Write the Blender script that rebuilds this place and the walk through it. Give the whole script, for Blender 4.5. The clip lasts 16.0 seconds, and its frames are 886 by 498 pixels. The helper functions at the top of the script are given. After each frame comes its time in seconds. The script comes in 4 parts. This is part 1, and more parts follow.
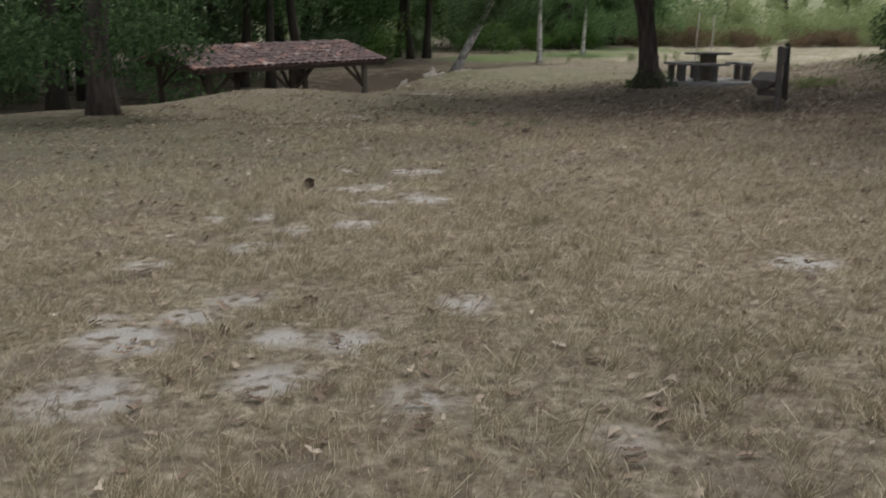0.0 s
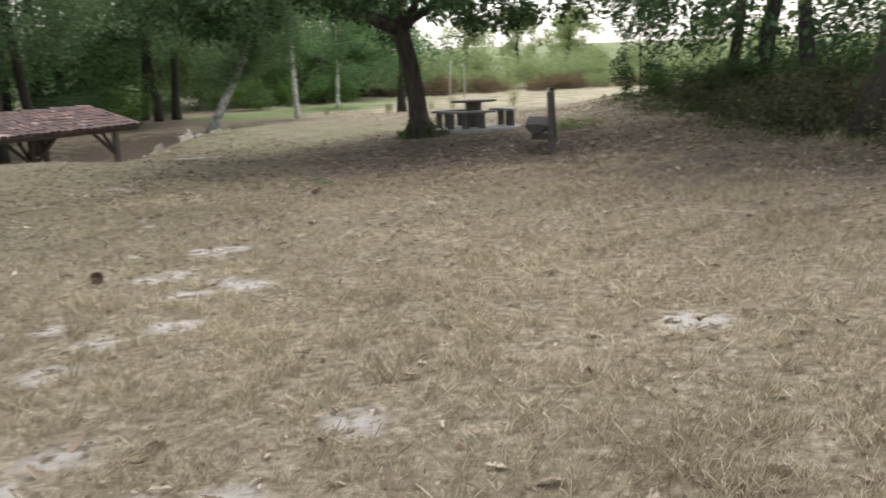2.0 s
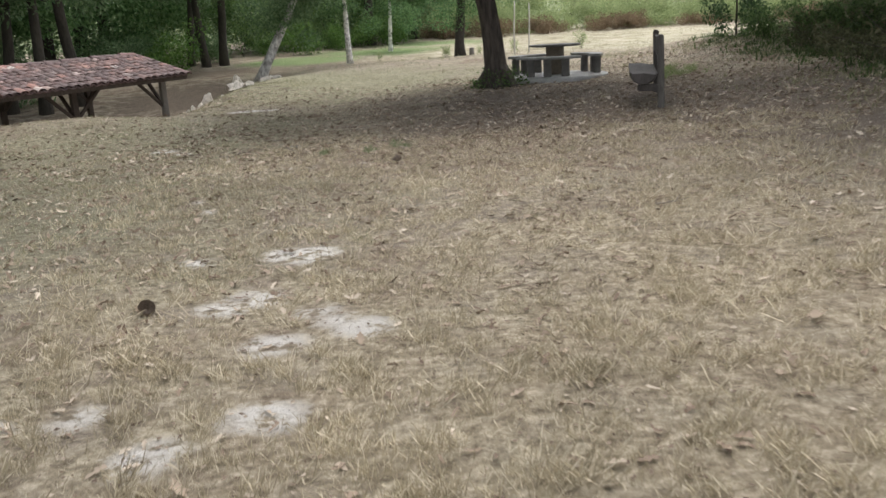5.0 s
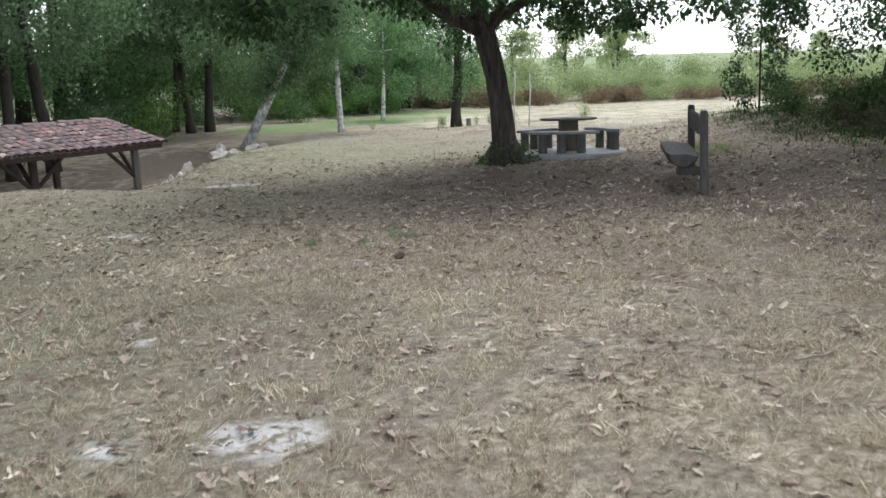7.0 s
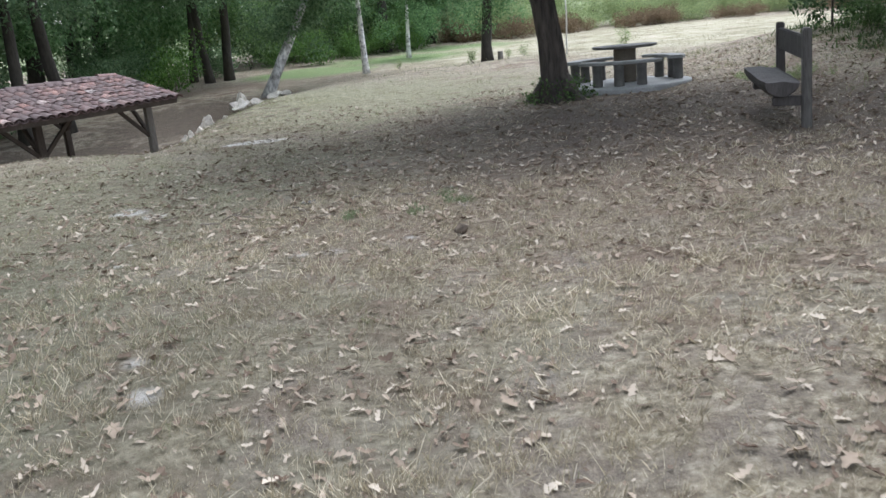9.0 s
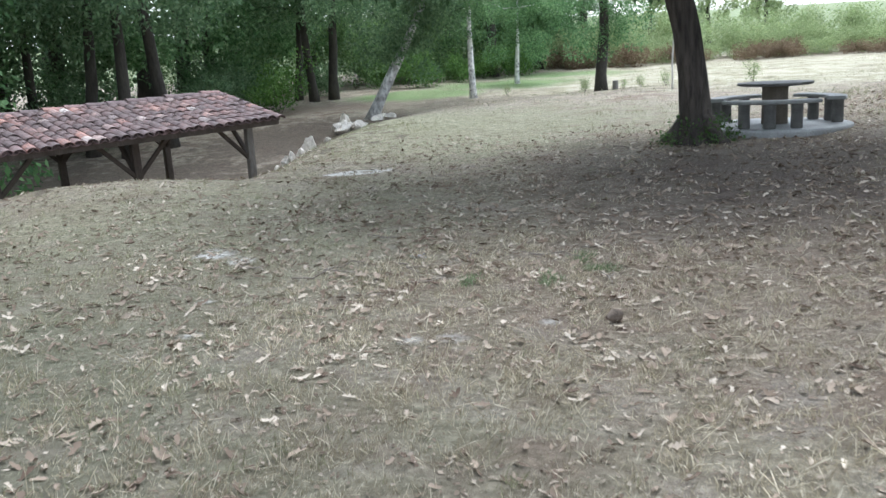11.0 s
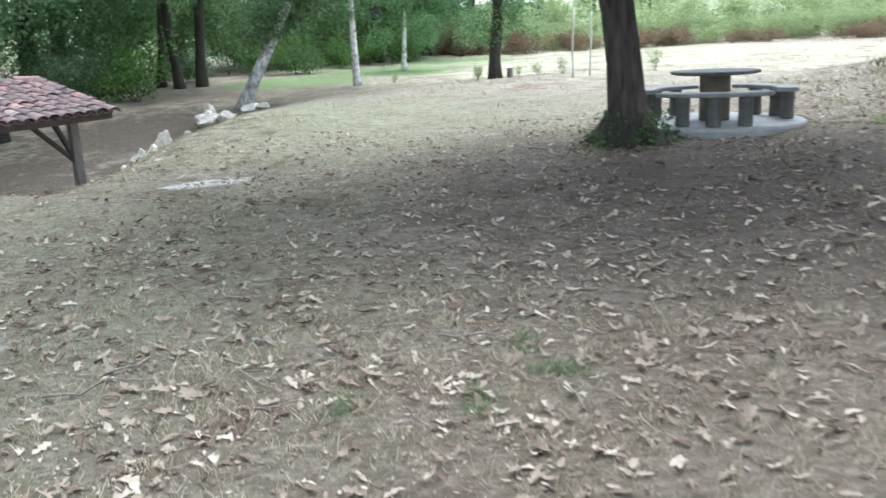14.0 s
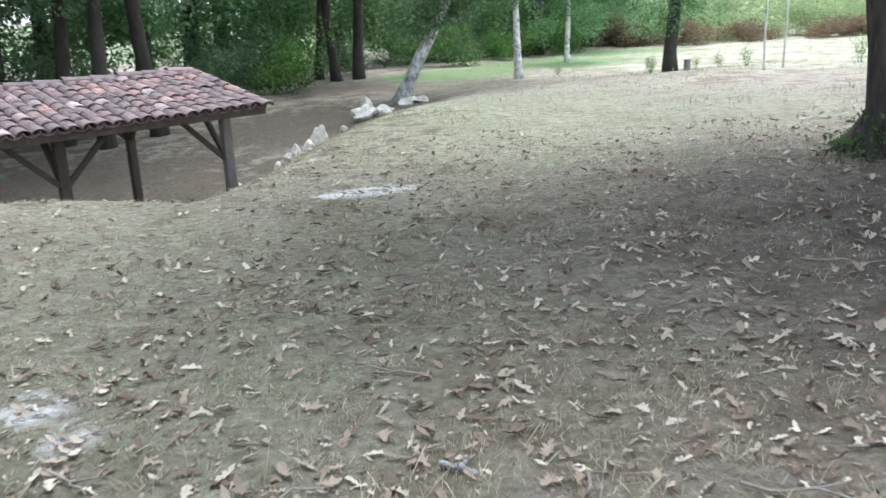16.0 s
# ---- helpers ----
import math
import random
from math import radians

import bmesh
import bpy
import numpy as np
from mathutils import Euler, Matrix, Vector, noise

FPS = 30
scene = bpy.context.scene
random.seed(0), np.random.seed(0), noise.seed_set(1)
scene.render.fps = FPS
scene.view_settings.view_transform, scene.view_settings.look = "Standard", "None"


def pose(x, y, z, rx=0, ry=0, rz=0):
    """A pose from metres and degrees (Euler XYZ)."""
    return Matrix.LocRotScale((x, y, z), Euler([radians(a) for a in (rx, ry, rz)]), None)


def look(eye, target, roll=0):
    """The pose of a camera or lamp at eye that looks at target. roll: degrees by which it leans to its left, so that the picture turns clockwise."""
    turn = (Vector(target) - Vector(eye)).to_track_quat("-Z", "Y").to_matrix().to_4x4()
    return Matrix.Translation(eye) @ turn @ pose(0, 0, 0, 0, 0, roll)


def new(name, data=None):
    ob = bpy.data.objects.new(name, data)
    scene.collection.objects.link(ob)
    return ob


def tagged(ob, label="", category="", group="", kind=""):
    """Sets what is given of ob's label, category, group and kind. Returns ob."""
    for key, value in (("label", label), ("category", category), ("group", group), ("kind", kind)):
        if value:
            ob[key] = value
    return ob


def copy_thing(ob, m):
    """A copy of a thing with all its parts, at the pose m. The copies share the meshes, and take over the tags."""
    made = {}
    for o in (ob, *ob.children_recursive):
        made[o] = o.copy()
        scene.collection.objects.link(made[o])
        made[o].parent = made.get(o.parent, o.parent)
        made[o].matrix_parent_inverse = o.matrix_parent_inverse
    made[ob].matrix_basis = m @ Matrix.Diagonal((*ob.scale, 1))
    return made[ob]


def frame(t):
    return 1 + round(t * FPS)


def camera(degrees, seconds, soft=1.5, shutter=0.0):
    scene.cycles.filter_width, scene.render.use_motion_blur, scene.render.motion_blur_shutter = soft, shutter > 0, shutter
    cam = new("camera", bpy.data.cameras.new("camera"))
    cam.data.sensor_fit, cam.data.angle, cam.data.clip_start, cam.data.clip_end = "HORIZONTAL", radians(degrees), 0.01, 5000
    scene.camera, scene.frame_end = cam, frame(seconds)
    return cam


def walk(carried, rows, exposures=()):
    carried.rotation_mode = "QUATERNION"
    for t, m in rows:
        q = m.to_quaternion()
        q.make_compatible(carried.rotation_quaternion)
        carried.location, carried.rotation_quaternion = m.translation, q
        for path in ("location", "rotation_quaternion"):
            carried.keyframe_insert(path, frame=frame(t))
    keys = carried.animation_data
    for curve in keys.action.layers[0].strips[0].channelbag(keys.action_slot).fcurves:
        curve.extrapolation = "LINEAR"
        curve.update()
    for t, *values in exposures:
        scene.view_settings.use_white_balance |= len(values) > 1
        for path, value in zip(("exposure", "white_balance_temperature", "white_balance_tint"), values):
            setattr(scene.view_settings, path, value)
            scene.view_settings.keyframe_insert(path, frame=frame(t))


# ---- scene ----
cam = camera(54.0, 16.0, soft=1.5, shutter=0.4)
PATH = [
    (0, (1.805, 0.043, 1.504), (1.504, 1.94, 0.948), -0.2),
    (0.5, (1.628, 0.101, 1.523), (1.478, 2.036, 1.04), 0.1),
    (1, (1.484, 0.323, 1.49), (1.397, 2.246, 0.947), -4.7),
    (1.5, (1.398, 0.559, 1.54), (1.443, 2.504, 1.075), -3.6),
    (2, (1.239, 0.783, 1.518), (1.478, 2.716, 1.065), -2.1),
    (2.5, (1.142, 1.134, 1.45), (1.614, 3.02, 0.985), -0.5),
    (3, (1.116, 1.418, 1.54), (1.578, 3.303, 1.054), -1.8),
    (3.5, (0.979, 1.841, 1.487), (1.187, 3.754, 0.94), -0.5),
    (3.7, (0.935, 1.966, 1.518), (1.146, 3.878, 0.972), -0.2),
    (5.8, (0.704, 3.758, 1.506), (0.811, 5.667, 0.917), -4.5),
    (6, (0.784, 4.037, 1.495), (1.029, 5.939, 0.925), -3.7),
    (6.5, (0.723, 4.466, 1.466), (0.882, 6.385, 0.926), -1.0),
    (7, (0.656, 4.993, 1.435), (0.827, 6.939, 1.007), -1.6),
    (7.5, (0.675, 5.474, 1.427), (0.849, 7.388, 0.873), -2.5),
    (8, (0.564, 5.8, 1.45), (0.618, 7.727, 0.916), -0.8),
    (8.5, (0.471, 6.268, 1.414), (0.559, 8.191, 0.872), -2.3),
    (9, (0.466, 6.669, 1.387), (0.559, 8.585, 0.821), -5.0),
    (9.5, (0.363, 6.964, 1.412), (0.342, 8.889, 0.872), -2.0),
    (9.7, (0.33, 7.124, 1.421), (0.288, 9.052, 0.891), -1.7),
    (11.8, (0.164, 8.967, 1.294), (0.033, 10.899, 0.794), -3.8),
    (12, (0.195, 9.184, 1.246), (0.088, 11.117, 0.744), -4.1),
    (12.5, (0.256, 9.691, 1.228), (0.158, 11.647, 0.822), -2.9),
    (13, (0.256, 10.085, 1.204), (0.361, 12.022, 0.715), -1.7),
    (13.5, (0.262, 10.478, 1.177), (0.501, 12.391, 0.642), -3.0),
    (14, (0.227, 11.019, 1.188), (0.369, 12.939, 0.645), -2.3),
    (14.5, (0.069, 11.49, 1.157), (0.119, 13.424, 0.649), -2.0),
    (15, (-0.027, 11.86, 1.125), (-0.103, 13.787, 0.595), -5.0),
    (15.5, (0.0, 12.3, 1.125), (-0.273, 14.205, 0.582), -3.8),
    (16, (-0.2, 12.85, 1.045), (-0.388, 14.765, 0.502), -3.0),
]
walk(cam, [(t, look(eye, target, roll)) for t, eye, target, roll in PATH],
     [(0, 0.3, 6700, 12), (0.5, 0.72, 6700, 12), (1.5, 1.03, 6700, 12), (3.5, 1.26, 6700, 12), (6.2, 1.2, 6350, 12), (7, 1.3, 6050, 12), (9, 1.42, 5850, 11),
      (12.5, 1.86, 5620, 7), (16, 2.04, 5620, 8)])

# ---- light ----
world = bpy.data.worlds.new("sky")
scene.world = world
world.use_nodes = True
sky = world.node_tree.nodes.new("ShaderNodeTexSky")
sky.sky_type = 'NISHITA'
sky.sun_disc = False
sky.sun_elevation, sky.sun_rotation = radians(64), radians(18)
sky.dust_density, sky.air_density, sky.ozone_density = 1.0, 1.0, 0.6
cloud = world.node_tree.nodes.new("ShaderNodeHueSaturation")
cloud.inputs["Saturation"].default_value = 0.3
world.node_tree.links.new(sky.outputs[0], cloud.inputs["Color"])
world.node_tree.links.new(cloud.outputs[0], world.node_tree.nodes["Background"].inputs[0])
world.node_tree.nodes["Background"].inputs[1].default_value = 0.15
sun = new("sun", bpy.data.lights.new("sun", 'SUN'))
sun.data.energy, sun.data.angle, sun.data.color = 1.2, radians(50), (1.0, 0.98, 0.95)
sun.matrix_world = look((2.6, 8, 17.2), (0, 0, 0))


# ---- materials ----
def mat(name):
    m = bpy.data.materials.new(name)
    m.use_nodes = True
    nt = m.node_tree
    return m, nt, nt.nodes["Principled BSDF"]


def link(nt, a, b):
    nt.links.new(a, b)


def node(nt, kind, **inputs):
    n = nt.nodes.new(kind)
    for k, v in inputs.items():
        n.inputs[k.replace("_", " ")].default_value = v
    return n


def noise_tex(nt, scale, detail=4.0, rough=0.6, coord="Object"):
    tc = nt.nodes.new("ShaderNodeTexCoord")
    n = node(nt, "ShaderNodeTexNoise", Scale=scale, Detail=detail, Roughness=rough)
    link(nt, tc.outputs[coord], n.inputs["Vector"])
    return n


def ramp(nt, fac, stops):
    r = nt.nodes.new("ShaderNodeValToRGB")
    els = r.color_ramp.elements
    while len(els) < len(stops):
        els.new(0.5)
    for e, (p, c) in zip(els, stops):
        e.position, e.color = p, (*c, 1)
    link(nt, fac, r.inputs[0])
    return r


def mixc(nt, fac, a, b, mode='MIX'):
    m = nt.nodes.new("ShaderNodeMix")
    m.data_type, m.blend_type = 'RGBA', mode
    for sock, v in ((m.inputs[0], fac), (m.inputs[6], a), (m.inputs[7], b)):
        if isinstance(v, (int, float)):
            sock.default_value = v
        elif isinstance(v, tuple):
            sock.default_value = (*v, 1)
        else:
            link(nt, v, sock)
    return m.outputs[2]


def mathn(nt, op, a, b=0.0, clamp=False):
    m = nt.nodes.new("ShaderNodeMath")
    m.operation, m.use_clamp = op, clamp
    for sock, v in zip(m.inputs, (a, b)):
        if isinstance(v, (int, float)):
            sock.default_value = v
        else:
            link(nt, v, sock)
    return m.outputs[0]


def bump(nt, bsdf, height, strength=0.5, dist=0.02):
    b = node(nt, "ShaderNodeBump", Strength=strength, Distance=dist)
    link(nt, height, b.inputs["Height"])
    link(nt, b.outputs[0], bsdf.inputs["Normal"])


def grain_mat(name, c1, c2, c3, s1=3.0, s2=40.0, rough=0.85, bump_d=0.01, stretch=None, rnd=0.0, blot=0.6):
    """Two scales of noise over three tones, with fine relief."""
    m, nt, b = mat(name)
    n1, n2 = noise_tex(nt, s1), noise_tex(nt, s2)
    if stretch:
        for n in (n1, n2):
            mp = nt.nodes.new("ShaderNodeMapping")
            mp.inputs["Scale"].default_value = stretch
            link(nt, n.inputs["Vector"].links[0].from_socket, mp.inputs["Vector"])
            link(nt, mp.outputs[0], n.inputs["Vector"])
    a = ramp(nt, n1.outputs[0], [(0.3, c1), (0.7, c2)])
    f = ramp(nt, n2.outputs[0], [(0.45, (0, 0, 0)), (0.7, (1, 1, 1))])
    col = mixc(nt, mathn(nt, 'MULTIPLY', f.outputs[0], blot), a.outputs[0], c3)
    if rnd:
        oi = nt.nodes.new("ShaderNodeObjectInfo")
        v = mathn(nt, 'ADD', mathn(nt, 'MULTIPLY', oi.outputs["Random"], rnd), 1 - rnd / 2)
        hs = node(nt, "ShaderNodeHueSaturation")
        link(nt, v, hs.inputs["Value"])
        link(nt, col, hs.inputs["Color"])
        col = hs.outputs[0]
    link(nt, col, b.inputs["Base Color"])
    b.inputs["Roughness"].default_value = rough
    bump(nt, b, n2.outputs[0], 0.7, bump_d)
    return m


def leaf_mat(name, dark, mid, light, trans=0.42, rough=0.65):
    """Leaves with a tone of their own each, and light coming through them."""
    m, nt, b = mat(name)
    g = nt.nodes.new("ShaderNodeNewGeometry")
    r = ramp(nt, g.outputs["Random Per Island"], [(0.0, dark), (0.55, mid), (1.0, light)])
    n = noise_tex(nt, 0.5, 2.0)
    hs = node(nt, "ShaderNodeHueSaturation")
    link(nt, mathn(nt, 'ADD', mathn(nt, 'MULTIPLY', n.outputs[0], 0.9), 0.55), hs.inputs["Value"])
    link(nt, r.outputs[0], hs.inputs["Color"])
    link(nt, hs.outputs[0], b.inputs["Base Color"])
    b.inputs["Roughness"].default_value = rough
    b.inputs["Specular IOR Level"].default_value = 0.12
    t = nt.nodes.new("ShaderNodeBsdfTranslucent")
    link(nt, hs.outputs[0], t.inputs["Color"])
    mx = nt.nodes.new("ShaderNodeMixShader")
    mx.inputs[0].default_value = trans
    out = nt.nodes["Material Output"]
    link(nt, b.outputs[0], mx.inputs[1])
    link(nt, t.outputs[0], mx.inputs[2])
    link(nt, mx.outputs[0], out.inputs["Surface"])
    return m


OAK_LEAF = leaf_mat("oak_leaf", (0.03, 0.06, 0.025), (0.055, 0.1, 0.04), (0.11, 0.17, 0.075))
WOOD_LEAF = leaf_mat("woodland_leaf", (0.075, 0.145, 0.06), (0.14, 0.25, 0.1), (0.25, 0.38, 0.175), 0.52)
GREY_LEAF = leaf_mat("grey_green_leaf", (0.085, 0.145, 0.073), (0.15, 0.238, 0.115), (0.26, 0.355, 0.19), 0.5)
BRIGHT_LEAF = leaf_mat("bright_leaf", (0.06, 0.12, 0.03), (0.11, 0.21, 0.05), (0.2, 0.32, 0.09), 0.45)
LIGHT_LEAF = leaf_mat("light_leaf", (0.1, 0.175, 0.06), (0.165, 0.27, 0.095), (0.27, 0.385, 0.16), 0.5)
HEDGE_LEAF = leaf_mat("hedge_leaf", (0.19, 0.25, 0.11), (0.29, 0.36, 0.16), (0.42, 0.47, 0.24), 0.45)
BANK_LEAF = leaf_mat("bank_leaf", (0.05, 0.09, 0.03), (0.09, 0.15, 0.05), (0.16, 0.24, 0.09), 0.45)
FERN_LEAF = leaf_mat("dry_fern", (0.14, 0.1, 0.06), (0.2, 0.145, 0.088), (0.29, 0.22, 0.14))
BRAMBLE_LEAF = leaf_mat("bramble_leaf", (0.04, 0.065, 0.025), (0.068, 0.105, 0.038), (0.12, 0.165, 0.062))
SCRUB_LEAF = leaf_mat("scrub_leaf", (0.06, 0.065, 0.032), (0.09, 0.095, 0.05), (0.14, 0.135, 0.075))
DRY_LEAF = leaf_mat("fallen_leaf", (0.12, 0.082, 0.058), (0.29, 0.225, 0.165), (0.56, 0.485, 0.385), 0.1, 0.7)
CRUMB = leaf_mat("leaf_crumb", (0.13, 0.095, 0.07), (0.22, 0.17, 0.125), (0.44, 0.38, 0.3), 0.1, 0.8)
GRASS_DRY = leaf_mat("dry_grass", (0.24, 0.2, 0.13), (0.42, 0.365, 0.25), (0.78, 0.7, 0.54), 0.55, 0.7)
GRASS_GREEN = leaf_mat("green_grass", (0.16, 0.165, 0.09), (0.26, 0.26, 0.15), (0.44, 0.41, 0.27), 0.55, 0.7)
GREEN_CLUMP = leaf_mat("fresh_grass", (0.12, 0.155, 0.08), (0.19, 0.24, 0.125), (0.31, 0.36, 0.215), 0.5)
BARK = grain_mat("oak_bark", (0.038, 0.031, 0.026), (0.135, 0.11, 0.09), (0.014, 0.011, 0.01), 5, 17, 0.95, 0.12, (1, 1, 0.16), blot=0.85)
BARK_DARK = grain_mat("dark_bark", (0.035, 0.03, 0.024), (0.075, 0.065, 0.05), (0.018, 0.015, 0.012), 4, 20, 0.95, 0.03, (1, 1, 0.25))
BARK_PALE = grain_mat("birch_bark", (0.7, 0.68, 0.64), (0.88, 0.86, 0.82), (0.05, 0.045, 0.04), 3, 7, 0.9, 0.01, (1, 1, 0.9), blot=0.95)
POLE_WOOD = grain_mat("bare_pole_wood", (0.45, 0.42, 0.37), (0.68, 0.65, 0.59), (0.3, 0.27, 0.22), 5, 30, 0.9, 0.006, (1, 1, 0.2))
BARK_LICHEN = grain_mat("lichened_bark", (0.2, 0.185, 0.165), (0.82, 0.8, 0.75), (0.05, 0.045, 0.04), 3.2, 9, 0.9, 0.02, (1, 1, 0.6), blot=0.8)
BENCH_WOOD = grain_mat("weathered_wood", (0.045, 0.038, 0.034), (0.1, 0.088, 0.08), (0.022, 0.019, 0.017), 6, 60, 0.85, 0.006, (1, 1, 0.15))
POST_WOOD = grain_mat("silvered_post_wood", (0.075, 0.068, 0.06), (0.15, 0.138, 0.122), (0.035, 0.03, 0.026), 5, 55, 0.9, 0.008, (1, 1, 0.12))
BEAM_WOOD = grain_mat("aged_beam", (0.055, 0.04, 0.03), (0.11, 0.085, 0.066), (0.03, 0.022, 0.017), 4, 45, 0.9, 0.006, (1, 1, 0.2))
BOARD_PALE = grain_mat("grey_post_wood", (0.16, 0.14, 0.12), (0.26, 0.235, 0.2), (0.09, 0.075, 0.06), 4, 45, 0.9, 0.006, (1, 1, 0.15))
CONCRETE = grain_mat("concrete", (0.2, 0.2, 0.19), (0.33, 0.33, 0.315), (0.14, 0.14, 0.13), 4, 60, 0.85, 0.004)
CONCRETE_DARK = grain_mat("dark_concrete", (0.09, 0.085, 0.078), (0.17, 0.16, 0.145), (0.06, 0.055, 0.05), 5, 60, 0.85, 0.004)
PAD_CONCRETE = grain_mat("pale_concrete", (0.3, 0.3, 0.29), (0.46, 0.46, 0.44), (0.2, 0.19, 0.175), 3, 40, 0.9, 0.004)
PILLAR_CONCRETE = grain_mat("stained_concrete", (0.1, 0.082, 0.062), (0.17, 0.14, 0.105), (0.06, 0.048, 0.038), 5, 60, 0.85, 0.004)
STONE = grain_mat("white_stone", (0.6, 0.54, 0.45), (0.86, 0.8, 0.69), (0.3, 0.24, 0.18), 3, 18, 0.9, 0.03)
TILE_DECK = grain_mat("roof_mortar", (0.07, 0.05, 0.042), (0.12, 0.085, 0.07), (0.04, 0.03, 0.026), 4, 30, 0.95, 0.01)
CONE_MAT = grain_mat("pine_cone", (0.12, 0.09, 0.065), (0.3, 0.235, 0.175), (0.045, 0.034, 0.025), 20, 90, 0.8, 0.004)
STICK_MAT = grain_mat("dead_twig", (0.16, 0.13, 0.1), (0.3, 0.26, 0.21), (0.09, 0.07, 0.05), 20, 90, 0.85, 0.003)


def tile_material():
    """Old terracotta: each tile a tone of its own, greyed by lichen and soot."""
    m, nt, b = mat("terracotta_tile")
    oi = nt.nodes.new("ShaderNodeObjectInfo")
    base = ramp(nt, oi.outputs["Random"], [(0.0, (0.11, 0.072, 0.068)), (0.4, (0.165, 0.108, 0.1)), (0.72, (0.25, 0.148, 0.13)), (0.9, (0.42, 0.215, 0.165)), (0.95, (0.42, 0.29, 0.25)), (1.0, (0.72, 0.64, 0.58))])
    base.color_ramp.interpolation = 'LINEAR'
    n1, n2 = noise_tex(nt, 9), noise_tex(nt, 60)
    f = ramp(nt, n1.outputs[0], [(0.45, (0, 0, 0)), (0.68, (1, 1, 1))])
    col = mixc(nt, mathn(nt, 'MULTIPLY', f.outputs[0], 0.42), base.outputs[0], (0.25, 0.21, 0.2))
    gp = nt.nodes.new("ShaderNodeNewGeometry")
    n3 = node(nt, "ShaderNodeTexNoise", Scale=1.1, Detail=5.0, Roughness=0.65)
    link(nt, gp.outputs["Position"], n3.inputs["Vector"])
    f3 = ramp(nt, n3.outputs[0], [(0.42, (0, 0, 0)), (0.6, (0.75, 0.75, 0.75))])
    col = mixc(nt, f3.outputs[0], col, (0.135, 0.1, 0.095))
    n4 = node(nt, "ShaderNodeTexNoise", Scale=14.0, Detail=4.0, Roughness=0.6)
    link(nt, gp.outputs["Position"], n4.inputs["Vector"])
    f4 = ramp(nt, n4.outputs[0], [(0.56, (0, 0, 0)), (0.66, (0.8, 0.8, 0.8))])
    col = mixc(nt, f4.outputs[0], col, (0.07, 0.058, 0.05))
    f2 = ramp(nt, n2.outputs[0], [(0.55, (0, 0, 0)), (0.7, (1, 1, 1))])
    col = mixc(nt, mathn(nt, 'MULTIPLY', f2.outputs[0], 0.5), col, (0.06, 0.05, 0.045))
    link(nt, col, b.inputs["Base Color"])
    b.inputs["Roughness"].default_value = 0.9
    bump(nt, b, n2.outputs[0], 0.5, 0.006)
    return m


TILE = tile_material()

# bare sandy patches in the turf: x, y, radius
SAND = [(1.26, 4.17, 0.22), (0.84, 3.54, 0.18), (0.49, 3.54, 0.2), (-0.16, 3.4, 0.3), (-0.04, 3.8, 0.2), (0.08, 4.17, 0.22), (-0.43, 3.69, 0.15), (1.26, 2.95, 0.22), (0.64, 3.06, 0.22),
        (0.02, 2.77, 0.3), (2.0, 2.69, 0.15), (0.24, 6.03, 0.24), (-0.55, 6.15, 0.2), (-0.18, 5.75, 0.22), (-0.3, 5.28, 0.22), (-0.89, 6.08, 0.15), (-0.75, 4.75, 0.2)] + [
        (0.36, 7.36, 0.2), (0.58, 7.02, 0.22), (0.17, 6.85, 0.25), (3.08, 4.95, 0.25), (0.15, 8.7, 0.37), (-0.55, 8.7, 0.2), (-0.02, 7.75, 0.26), (0.46, 7.15, 0.2), (-0.23, 7.55, 0.22),
        (-0.8, 10.4, 0.15), (-0.95, 10.85, 0.12), (-1.83, 13.52, 0.12), (-0.08, 13.2, 0.14), (-0.32, 13.17, 0.13), (0.56, 13.56, 0.12), (-2.04, 14.56, 0.1)] + [
        (-2.15, 21.42, 0.32), (-1.95, 21.6, 0.36), (-1.75, 21.78, 0.34), (-1.55, 21.95, 0.3), (-2.53, 16.4, 0.3), (-2.2, 16.1, 0.2)]


